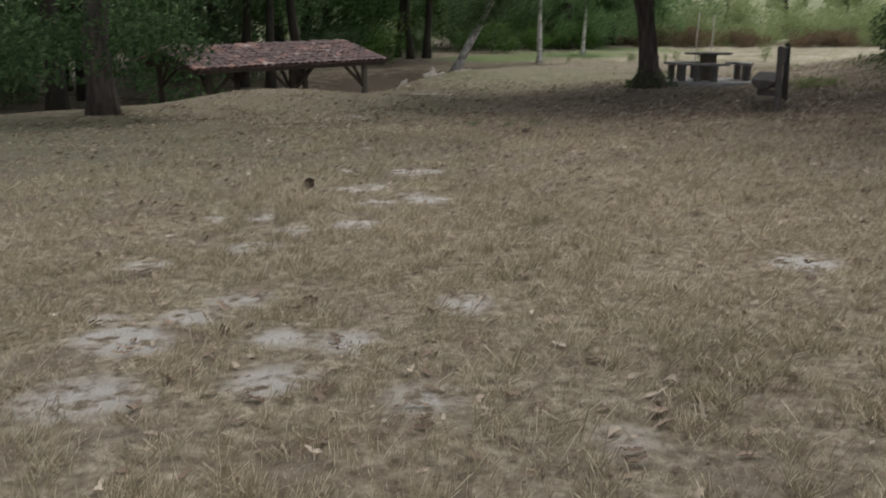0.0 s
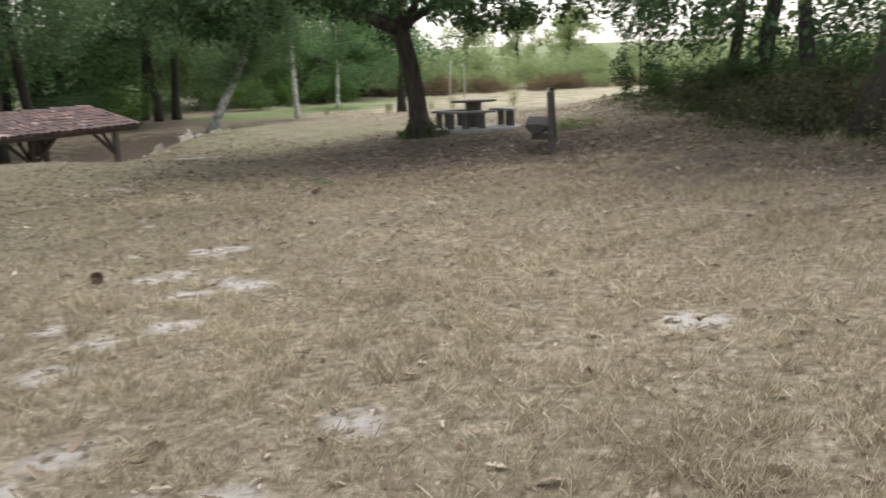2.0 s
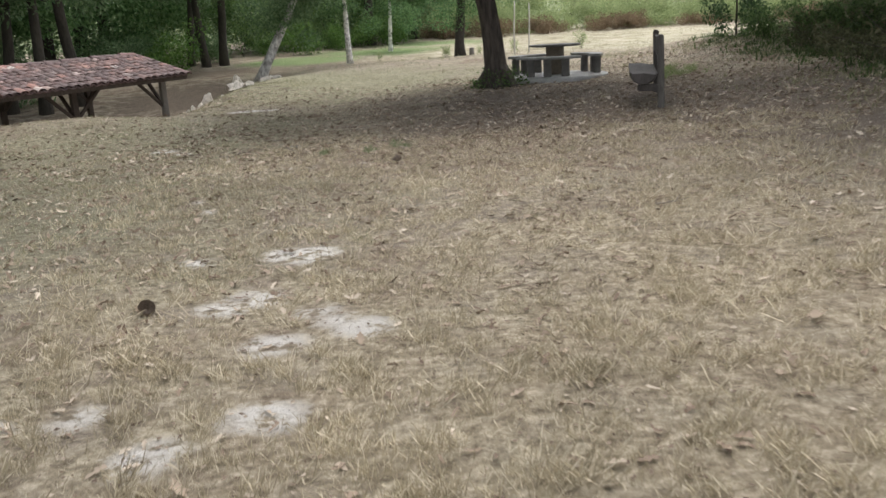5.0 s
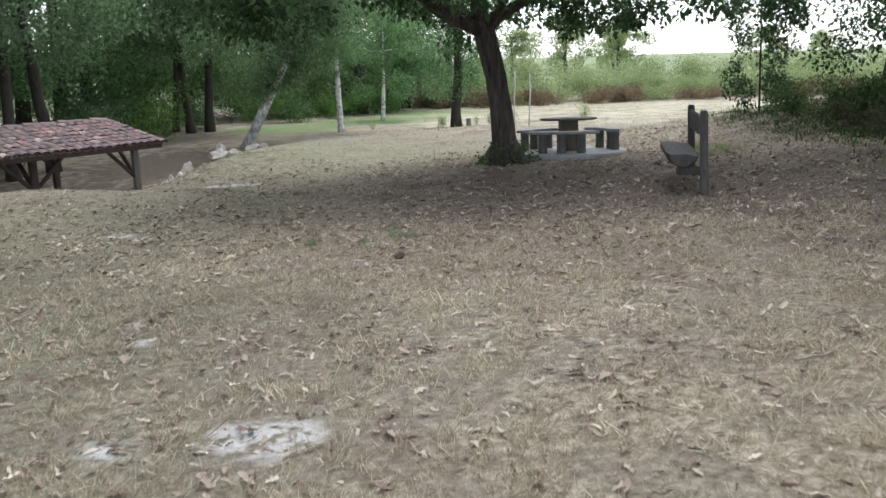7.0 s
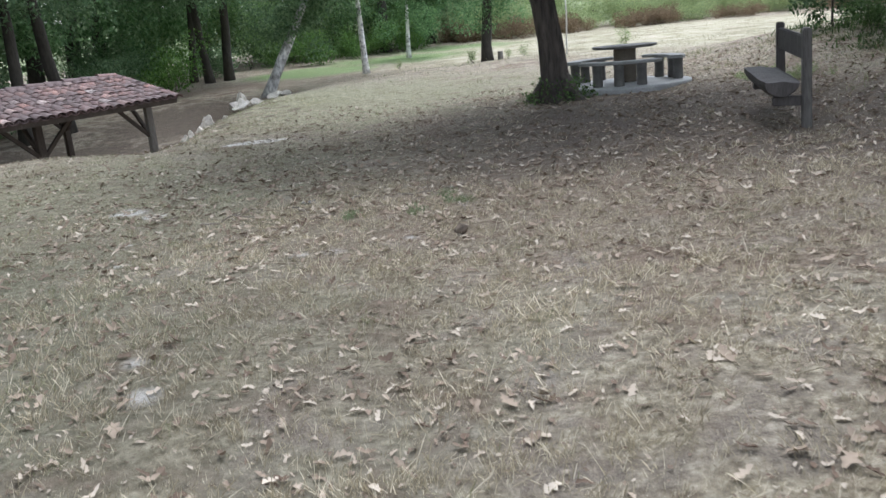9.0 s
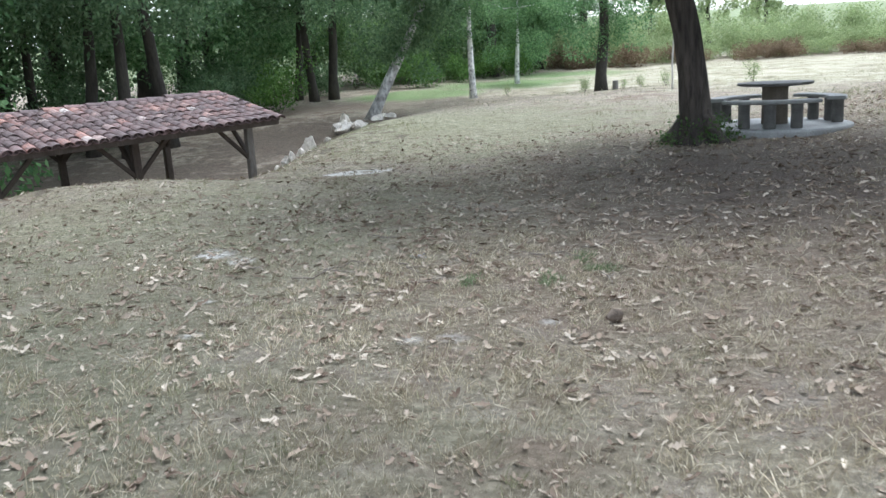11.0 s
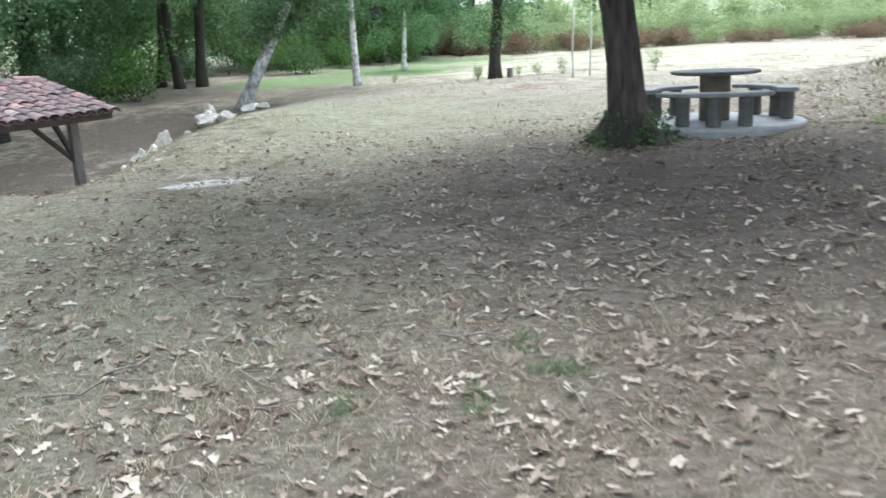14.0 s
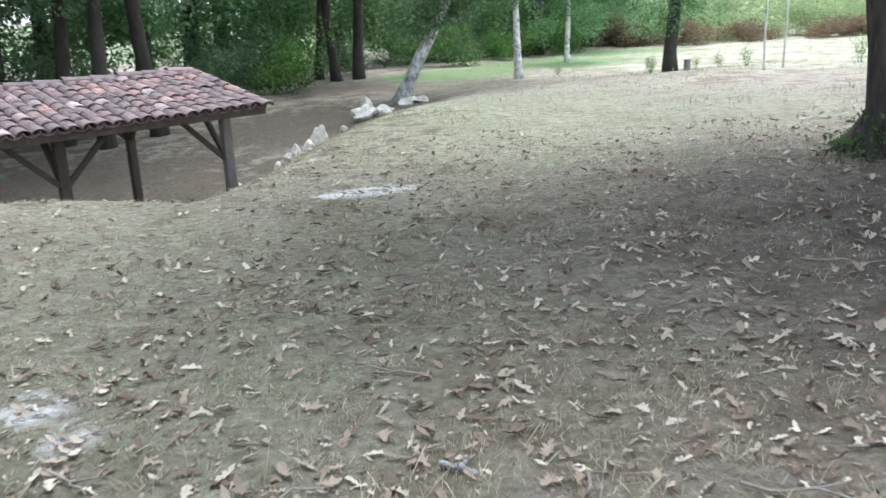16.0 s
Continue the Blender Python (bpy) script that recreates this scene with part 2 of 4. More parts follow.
def ground_material():
    m, nt, b = mat("dry_turf")
    tc = nt.nodes.new("ShaderNodeTexCoord")
    pos = tc.outputs["Object"]

    def nz(scale, detail=5.0, rough=0.6, dist=0.0):
        n = node(nt, "ShaderNodeTexNoise", Scale=scale, Detail=detail, Roughness=rough, Distortion=dist)
        link(nt, pos, n.inputs["Vector"])
        return n.outputs[0]

    big, mid, fine, tiny = nz(0.35), nz(2.2), nz(14, 6, 0.7), nz(75, 6, 0.75)
    straw = ramp(nt, fine, [(0.34, (0.145, 0.12, 0.084)), (0.5, (0.34, 0.29, 0.21)), (0.66, (0.68, 0.6, 0.455))]).outputs[0]
    soil = ramp(nt, tiny, [(0.36, (0.125, 0.103, 0.083)), (0.64, (0.41, 0.35, 0.285))]).outputs[0]
    green = ramp(nt, fine, [(0.3, (0.16, 0.155, 0.1)), (0.7, (0.42, 0.395, 0.28))]).outputs[0]
    col = mixc(nt, ramp(nt, mid, [(0.42, (0, 0, 0)), (0.66, (0.8, 0.8, 0.8))]).outputs[0], straw, soil)
    col = mixc(nt, ramp(nt, nz(0.8, 4, 0.6), [(0.5, (0, 0, 0)), (0.68, (0.55, 0.55, 0.55))]).outputs[0], col, green)
    col = mixc(nt, ramp(nt, nz(1.35, 5, 0.65, 0.5), [(0.49, (0, 0, 0)), (0.62, (0.75, 0.75, 0.75))]).outputs[0], col, ramp(nt, fine, [(0.3, (0.125, 0.088, 0.062)), (0.7, (0.29, 0.21, 0.155))]).outputs[0])
    col = mixc(nt, ramp(nt, nz(3.3, 5, 0.65), [(0.56, (0, 0, 0)), (0.7, (0.5, 0.5, 0.5))]).outputs[0], col, (0.36, 0.325, 0.27))
    sep = nt.nodes.new("ShaderNodeSeparateXYZ")
    link(nt, pos, sep.inputs[0])

    def blob(x, y, r, edge, wobble=0.5):
        dx = mathn(nt, 'SUBTRACT', sep.outputs[0], x)
        dy = mathn(nt, 'SUBTRACT', sep.outputs[1], y)
        d = mathn(nt, 'SQRT', mathn(nt, 'ADD', mathn(nt, 'MULTIPLY', dx, dx), mathn(nt, 'MULTIPLY', dy, dy)))
        d = mathn(nt, 'ADD', d, mathn(nt, 'MULTIPLY', mathn(nt, 'SUBTRACT', mid, 0.5), r * wobble * 4))
        return mathn(nt, 'DIVIDE', mathn(nt, 'SUBTRACT', r, d), edge, True)

    # greener turf on the bank, toned down for tree shade as well, and the clearing beyond it
    g = mathn(nt, 'MAXIMUM', mathn(nt, 'MULTIPLY', blob(-3.2, 17.5, 5.5, 4.0), 0.75), blob(-0.5, 28, 7.0, 4.0))
    col = mixc(nt, mathn(nt, 'MULTIPLY', g, 0.8), col, ramp(nt, nz(6.0, 6, 0.7), [(0.3, (0.15, 0.14, 0.092)), (0.5, (0.25, 0.25, 0.155)), (0.68, (0.42, 0.395, 0.28))]).outputs[0])
    # greener left lawn, its colour also darkened where trees shade it
    col = mixc(nt, mathn(nt, 'MULTIPLY', blob(-4.4, 11.0, 6.3, 3.6, 0.4), 0.9), col, ramp(nt, fine, [(0.3, (0.115, 0.115, 0.075)), (0.7, (0.28, 0.27, 0.185))]).outputs[0])
    col = mixc(nt, mathn(nt, 'MULTIPLY', blob(3.2, 6.4, 2.6, 2.2, 0.8), 0.5), col, ramp(nt, fine, [(0.3, (0.17, 0.115, 0.075)), (0.7, (0.4, 0.29, 0.2))]).outputs[0])
    col = mixc(nt, mathn(nt, 'MULTIPLY', blob(2.2, 4.6, 6.2, 3.4, 0.5), 0.6), col, ramp(nt, fine, [(0.32, (0.17, 0.135, 0.09)), (0.5, (0.45, 0.385, 0.27)), (0.68, (0.8, 0.71, 0.54))]).outputs[0])
    col = mixc(nt, mathn(nt, 'MULTIPLY', blob(2.6, 14.8, 4.4, 2.6, 0.5), 0.5), col, ramp(nt, fine, [(0.3, (0.12, 0.086, 0.06)), (0.7, (0.32, 0.245, 0.18))]).outputs[0])
    # pale mown clearing, brown earth round the shelter and under the trees, partly darkened for tree shade
    col = mixc(nt, mathn(nt, 'MULTIPLY', blob(17, 50, 19.0, 6.0, 0.2), 0.85), col,
               ramp(nt, nz(0.9, 8, 0.7), [(0.34, (0.16, 0.125, 0.085)), (0.44, (0.36, 0.34, 0.215)), (0.54, (0.47, 0.43, 0.31)), (0.68, (0.56, 0.5, 0.38))]).outputs[0])
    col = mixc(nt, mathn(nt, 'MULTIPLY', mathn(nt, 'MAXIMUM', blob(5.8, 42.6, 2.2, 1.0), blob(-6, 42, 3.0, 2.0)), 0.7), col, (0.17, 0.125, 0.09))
    # dark soil below the oak and bank trees, with their shade in its colour
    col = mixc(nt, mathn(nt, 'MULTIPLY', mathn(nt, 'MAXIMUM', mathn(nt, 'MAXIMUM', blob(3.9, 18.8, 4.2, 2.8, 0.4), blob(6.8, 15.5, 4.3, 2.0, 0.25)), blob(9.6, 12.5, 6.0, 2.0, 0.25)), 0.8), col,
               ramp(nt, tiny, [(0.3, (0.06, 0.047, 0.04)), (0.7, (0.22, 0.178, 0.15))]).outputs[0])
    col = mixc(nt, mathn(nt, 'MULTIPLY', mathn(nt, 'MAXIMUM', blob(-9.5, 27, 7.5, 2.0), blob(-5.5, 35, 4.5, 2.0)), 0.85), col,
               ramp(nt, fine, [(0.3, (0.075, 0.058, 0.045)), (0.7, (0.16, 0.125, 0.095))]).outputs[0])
    lush = mathn(nt, 'MAXIMUM', blob(-2.8, 46.5, 3.6, 1.5, 0.2), mathn(nt, 'MAXIMUM', blob(1.0, 51, 4.6, 2.5, 0.2), blob(4.5, 58, 5.0, 3.0, 0.2)))
    col = mixc(nt, mathn(nt, 'MULTIPLY', lush, 0.9), col, ramp(nt, fine, [(0.3, (0.12, 0.2, 0.065)), (0.7, (0.27, 0.37, 0.15))]).outputs[0])
    s = None
    for x, y, r in SAND:
        k = blob(x, y, r * 0.9, 0.13, 0.45)
        s = k if s is None else mathn(nt, 'MAXIMUM', s, k)
    patchy = ramp(nt, nz(7.0, 5, 0.6), [(0.4, (0, 0, 0)), (0.5, (1, 1, 1))]).outputs[0]
    col = mixc(nt, mathn(nt, 'MULTIPLY', s, patchy), col, ramp(nt, tiny, [(0.3, (0.56, 0.53, 0.47)), (0.7, (0.84, 0.81, 0.75))]).outputs[0])
    col = mixc(nt, mathn(nt, 'MULTIPLY', ramp(nt, big, [(0.4, (0, 0, 0)), (0.65, (1, 1, 1))]).outputs[0], 0.22), col, (0.2, 0.16, 0.12))
    # scrubland beyond the hedge
    beyond = mathn(nt, 'DIVIDE', mathn(nt, 'SUBTRACT', sep.outputs[1], 72.0), 6.0, True)
    col = mixc(nt, beyond, col, ramp(nt, nz(0.4, 6, 0.7), [(0.35, (0.13, 0.16, 0.075)), (0.65, (0.28, 0.31, 0.17))]).outputs[0])
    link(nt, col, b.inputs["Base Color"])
    b.inputs["Roughness"].default_value = 0.95
    b.inputs["Specular IOR Level"].default_value = 0.15
    bump(nt, b, mathn(nt, 'ADD', fine, mathn(nt, 'MULTIPLY', tiny, 0.6)), 1.0, 0.05)
    return m


GROUND = ground_material()

# ---- the lie of the land ----
EDGE = [(-22, 9), (-12, 13.5), (-8.2, 17.2), (-6.3, 20.2), (-5.2, 21.0), (-4.2, 21.1), (-3.3, 21.0), (-3.05, 23.3), (-2.9, 26.3), (-2.35, 29.7), (-0.5, 34), (3, 36.5), (9, 39), (20, 42), (60, 50)]
RNG = np.random.default_rng(4)


def smooth(v):
    v = np.clip(v, 0, 1)
    return v * v * (3 - 2 * v)


def ripple(x, y):
    return 0.03 * np.sin(x * 1.3 + 0.5 * y) * np.sin(y * 0.9 - 0.4 * x) + 0.012 * np.sin(3.1 * x - y) * np.sin(2.7 * y + x)


def height(x, y):
    """The ground's height: a lawn falling gently away, a bank on one side, a hollow on the other."""
    x, y = np.asarray(x, float), np.asarray(y, float)
    z = np.interp(y, [-20, 3, 11, 16, 22, 30, 40, 66], [1.0, 0.05, -0.31, -0.69, -0.87, -0.97, -1.15, -1.9])
    near = smooth((34 - y) / 8)
    z = z + near * (0.05 * np.clip(x - 1, 0, 4) + 0.12 * np.clip(x - 5, 0, 9))
    z = z + 0.3 * np.exp(-((x - 3.5) ** 2 + (y - 21.3) ** 2) / 6.0) - 0.08 * np.exp(-((x - 3.2) ** 2 + (y - 21.2) ** 2) / 1.5)
    z = z - 0.13 * np.exp(-((x - 4.7) ** 2 + (y - 21.6) ** 2) / 1.7)
    far = np.full(x.shape, 1e9)
    for (ax, ay), (bx, by) in zip(EDGE, EDGE[1:]):
        k = np.clip(((x - ax) * (bx - ax) + (y - ay) * (by - ay)) / ((bx - ax) ** 2 + (by - ay) ** 2), 0, 1)
        far = np.minimum(far, np.hypot(x - ax - k * (bx - ax), y - ay - k * (by - ay)))
    ex, ey = np.array(EDGE).T
    out = y > np.interp(x, ex, ey)
    out = out & ~((x > -3.3) & (y < 21.0))
    floor_z = np.interp(y, [14, 20, 28, 33, 40, 52, 66], [-1.7, -2.35, -2.35, -1.95, -1.55, -1.62, -1.95])
    drop = smooth(np.where(out, far, 0) / np.interp(y, [18, 30, 40], [2.3, 3.5, 7.0]))
    # the crest of the bank bulges a little before it falls
    z = z + 0.2 * np.exp(-((x + 5.2) / 2.2) ** 2 - ((y - 20.4) / 2.2) ** 2) + 0.1 * np.exp(-((x + 1.6) / 1.8) ** 2 - ((y - 28) / 4.0) ** 2)
    z = z * (1 - drop) + floor_z * drop
    return z + ripple(x, y) * np.interp(np.hypot(x, y), [40, 90], [1, 3])


def gz(x, y):
    return float(height(x, y))


def mesh_of(name, verts, faces, material, smooth_shade=False):
    me = bpy.data.meshes.new(name)
    me.from_pydata([tuple(v) for v in verts], [], [tuple(f) for f in faces])
    me.materials.append(material)
    if smooth_shade:
        me.polygons.foreach_set("use_smooth", [True] * len(me.polygons))
    me.update()
    return me


def part(name, data, parent, label="", m=None):
    ob = new(name, data)
    ob.parent = parent
    if m is not None:
        ob.matrix_basis = m
    return tagged(ob, label) if label else ob


def thing(name, label, category, group="", m=None, data=None, kind=""):
    ob = new(name, data)
    if m is not None:
        ob.matrix_basis = m
    return tagged(ob, label, category, group, kind)


def spread(core0, core1, step, out0, out1, grow=1.25):
    mid = list(np.arange(core0, core1 + step / 2, step))
    s, lo = step, [core0]
    while lo[-1] > out0:
        s *= grow
        lo.append(lo[-1] - s)
    s, hi = step, [core1]
    while hi[-1] < out1:
        s *= grow
        hi.append(hi[-1] + s)
    return np.array(lo[:0:-1] + mid + hi[1:])


gx, gy = spread(-11, 11, 0.2, -900, 900), spread(0, 40, 0.2, -600, 1500)
X, Y = np.meshgrid(gx, gy)
Z = height(X, Y)
nx = len(gx)
faces = [(j * nx + i, j * nx + i + 1, (j + 1) * nx + i + 1, (j + 1) * nx + i) for j in range(len(gy) - 1) for i in range(nx - 1)]
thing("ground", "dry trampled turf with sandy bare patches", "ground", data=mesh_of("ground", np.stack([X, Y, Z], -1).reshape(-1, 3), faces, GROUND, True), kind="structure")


# ---- shapes ----
def tube(verts, faces, pts, radii, seg=10, wob=0.0, seed=0):
    """A tapered limb along pts, added to verts and faces."""
    rng = np.random.default_rng(seed)
    pts = [np.array(p, float) for p in pts]
    start = len(verts)
    ph = rng.uniform(0, 6.28, 3)
    for i, p in enumerate(pts):
        d = pts[min(i + 1, len(pts) - 1)] - pts[max(i - 1, 0)]
        d = d / np.linalg.norm(d)
        a = np.cross(d, (0.3, 1, 0.1) if abs(d[1]) < 0.9 else (1, 0, 0))
        a /= np.linalg.norm(a)
        c = np.cross(d, a)
        for k in range(seg):
            th = 2 * math.pi * k / seg
            r = radii[i] * (1 + wob * (math.sin(3 * th + ph[0] + i * 0.3) * 0.5 + math.sin(5 * th + ph[1]) * 0.35 + rng.normal() * 0.3))
            verts.append(p + r * (math.cos(th) * a + math.sin(th) * c))
    for i in range(len(pts) - 1):
        for k in range(seg):
            k2 = (k + 1) % seg
            faces.append((start + i * seg + k, start + i * seg + k2, start + (i + 1) * seg + k2, start + (i + 1) * seg + k))
    faces.append(tuple(start + (len(pts) - 1) * seg + k for k in range(seg)))
    faces.append(tuple(start + k for k in range(seg))[::-1])


def bent(a, b, n, sway, rng):
    a, b = np.array(a, float), np.array(b, float)
    out = []
    for i in range(n):
        k = i / (n - 1)
        p = a + (b - a) * k
        out.append(p + rng.normal(0, sway, 3) * math.sin(math.pi * k) * (0.6, 0.6, 0.3)[0])
    return out


def leaves(centres, radii, count, size, rng, flat=0.6, hang=0.0, aspect=0.5):
    """Vertices and faces of many small folded leaves in clumps."""
    centres, radii = np.array(centres, float), np.array(radii, float)
    w = radii ** 2
    pick = rng.choice(len(centres), count, p=w / w.sum())
    d = rng.normal(size=(count, 3))
    d /= np.linalg.norm(d, axis=1)[:, None]
    rr = radii[pick] * (0.35 + 0.65 * rng.random(count) ** 0.5) * rng.uniform(0.75, 1.2, count)
    p = centres[pick] + d * rr[:, None] * (1, 1, flat)
    along = d * 0.7 + rng.normal(size=(count, 3)) * 0.8
    along[:, 2] -= hang
    along /= np.linalg.norm(along, axis=1)[:, None]
    side = np.cross(along, rng.normal(size=(count, 3)) * 0.5 + (0, 0, 1))
    side /= np.linalg.norm(side, axis=1)[:, None] + 1e-9
    up = np.cross(side, along)
    s = (size * rng.uniform(0.6, 1.35, count))[:, None]
    v = np.stack([p, p + along * s * 0.5 + side * s * aspect * 0.5 + up * s * 0.08, p + along * s, p + along * s * 0.5 - side * s * aspect * 0.5 + up * s * 0.08], 1).reshape(-1, 3)
    return v, np.arange(4 * count).reshape(-1, 4)


def fast_mesh(name, verts, faces, material):
    """Quads from arrays."""
    me = bpy.data.meshes.new(name)
    n = len(faces)
    k = faces.shape[1]
    me.vertices.add(len(verts))
    me.vertices.foreach_set("co", np.asarray(verts, np.float32).ravel())
    me.loops.add(n * k)
    me.loops.foreach_set("vertex_index", np.asarray(faces, np.int32).ravel())
    me.polygons.add(n)
    me.polygons.foreach_set("loop_start", np.arange(0, n * k, k, dtype=np.int32))
    me.polygons.foreach_set("loop_total", np.full(n, k, np.int32))
    me.materials.append(material)
    me.update(calc_edges=True)
    return me


def box_mesh(name, size, material, bevel=0.008, taper=1.0, rough=0.0, seed=0):
    """A board or post with worn edges, standing on its own base at z = 0."""
    bm = bmesh.new()
    bmesh.ops.create_cube(bm, size=1)
    for v in bm.verts:
        k = taper if v.co.z > 0 else 1.0
        v.co = Vector((v.co.x * size[0] * k, v.co.y * size[1] * k, (v.co.z + 0.5) * size[2]))
    bmesh.ops.bevel(bm, geom=bm.edges[:], offset=bevel, segments=2, affect='EDGES')
    if rough:
        for v in bm.verts:
            v.co += noise.noise_vector(v.co * 7 + Vector((seed, 0, 0))) * rough
    me = bpy.data.meshes.new(name)
    bm.to_mesh(me)
    bm.free()
    me.materials.append(material)
    return me


def lathe_mesh(name, profile, material, seg=32, wob=0.0):
    """A round body from (radius, height) pairs."""
    vs, fs = [], []
    for r, z in profile:
        for k in range(seg):
            a = 2 * math.pi * k / seg
            q = r * (1 + wob * math.sin(3 * a + z * 9) + wob * 0.6 * math.sin(7 * a))
            vs.append((q * math.cos(a), q * math.sin(a), z))
    for i in range(len(profile) - 1):
        for k in range(seg):
            k2 = (k + 1) % seg
            fs.append((i * seg + k, i * seg + k2, (i + 1) * seg + k2, (i + 1) * seg + k))
    fs.append(tuple(range(seg))[::-1])
    fs.append(tuple((len(profile) - 1) * seg + k for k in range(seg)))
    return mesh_of(name, vs, fs, material)


# ---- the picnic table with its ring of benches ----
TX, TY = 4.83, 22.5
TZ = -0.47


def picnic_table():
    thing("concrete_pad", "round pale concrete pad under the picnic table", "pad", m=pose(TX, TY, TZ - 0.14, -2.2),
          data=lathe_mesh("concrete_pad", [(1.16, 0), (1.18, 0.1), (1.17, 0.13), (1.14, 0.14)], PAD_CONCRETE, 48, 0.004))
    t = thing("picnic_table", "round concrete picnic table with thick pillar foot", "table", m=pose(TX, TY, TZ, -2.2))
    part("tabletop", lathe_mesh("tabletop", [(0.52, 0), (0.57, 0.012), (0.58, 0.03), (0.575, 0.045), (0.56, 0.05)], CONCRETE_DARK, 48, 0.004), t, "thin round weathered top", pose(0, 0, 0.61))
    part("pedestal", lathe_mesh("pedestal", [(0.2, 0), (0.205, 0.03), (0.2, 0.06), (0.2, 0.57), (0.205, 0.608)], PILLAR_CONCRETE, 28), t, "brown stained pillar", pose(0, 0, 0.002))


def ring_bench(a0, a1):
    """A curved concrete bench round the table from a0 to a1 degrees."""
    b = thing("curved_bench", "curved grey concrete bench on round legs", "bench", "benches round the table", m=pose(TX, TY, TZ, -2.2))
    n, ri, ro, h = 16, 0.78, 1.06, 0.055
    vs, fs = [], []
    for i in range(n + 1):
        a = radians(a0 + (a1 - a0) * i / n)
        for r, z in ((ri + 0.012, 0.0), (ro - 0.012, 0.0), (ro, 0.012), (ro, h - 0.012), (ro - 0.015, h), (ri + 0.015, h), (ri, h - 0.012), (ri, 0.012)):
            vs.append((r * math.cos(a), r * math.sin(a), z))
    for i in range(n):
        for k in range(8):
            k2 = (k + 1) % 8
            fs.append((i * 8 + k, (i + 1) * 8 + k, (i + 1) * 8 + k2, i * 8 + k2))
    fs += [tuple(range(8)), tuple(n * 8 + k for k in range(8))[::-1]]
    part("seat", mesh_of("seat", vs, fs, CONCRETE), b, "", pose(0, 0, 0.37))
    for k in (0.22, 0.5, 0.78):
        a = radians(a0 + (a1 - a0) * k)
        part("leg", lathe_mesh("leg", [(0.085, 0), (0.09, 0.02), (0.085, 0.2), (0.09, 0.368)], CONCRETE_DARK, 18), b, "", pose(0.93 * math.cos(a), 0.93 * math.sin(a), 0.002))


picnic_table()
for a in (205, 325, 85):
    ring_bench(a, a + 86)


# ---- the wooden bench ----
def half_log(name, length, width, depth, seed):
    """A split log lying along y, its flat face up at z = 0, with a rough round belly and hewn ends."""
    vs, fs, n, seg = [], [], 14, 12
    for i in range(n + 1):
        k = i / n
        end = 0.86 if i in (0, n) else (0.97 if i in (1, n - 1) else 1.0)
        yy = (k - 0.5) * length
        ring = [(math.cos(math.pi * (1 + j / seg)) * width / 2, math.sin(math.pi * (1 + j / seg)) * depth) for j in range(seg + 1)]
        ring += [(width / 2 * q, 0.012 * math.cos(3 * q)) for q in (0.94, 0.5, 0.0, -0.5, -0.94)]
        for x, z in ring:
            d = noise.noise(Vector((x * 6, yy * 2.2, z * 6 + seed))) * 0.02
            vs.append((x * end * (1 + d), yy + 0.03 * noise.noise(Vector((x * 9, i, seed))), z * end * (1 + 2 * d) + d * 0.4))
    m = seg + 6
    for i in range(n):
        for j in range(m):
            j2 = (j + 1) % m
            fs.append((i * m + j, (i + 1) * m + j, (i + 1) * m + j2, i * m + j2))
    fs += [tuple(range(m)), tuple(n * m + j for j in range(m))[::-1]]
    return mesh_of(name, vs, fs, BENCH_WOOD)


def wooden_bench():
    b = thing("wooden_bench", "dark weathered wooden bench with a split-log seat and tall back posts", "bench", m=pose(5.25, 16.4, gz(5.25, 16.4) - 0.02) @ pose(0, 0, 0, 0, 0, -15.6))
    # local x: towards the sitter's back; local y: along the bench
    for y, hgt in ((0.0, 1.15), (1.8, 1.12)):
        part("back_post", box_mesh("back_post", (0.11, 0.14, hgt + 0.2), POST_WOOD if y < 1 else BENCH_WOOD, 0.016, 0.93, 0.014, y), b, "", pose(0.02, y, -0.2, 0, -2, 0))
    part("back_rail", box_mesh("back_rail", (0.06, 1.66, 0.27), BENCH_WOOD, 0.014, 1, 0.01, 3), b, "thick grey back board", pose(-0.03, 0.9, 0.79))
    for y in (0.1, 1.7):
        part("bearer", box_mesh("bearer", (0.34, 0.12, 0.11), BENCH_WOOD, 0.014, 1, 0.01, y), b, "", pose(-0.19, y, 0.27))
    part("seat", half_log("seat", 1.84, 0.44, 0.19, 4), b, "split log with its flat side up", pose(-0.27, 0.9, 0.55, 0, 4, 0))


wooden_bench()


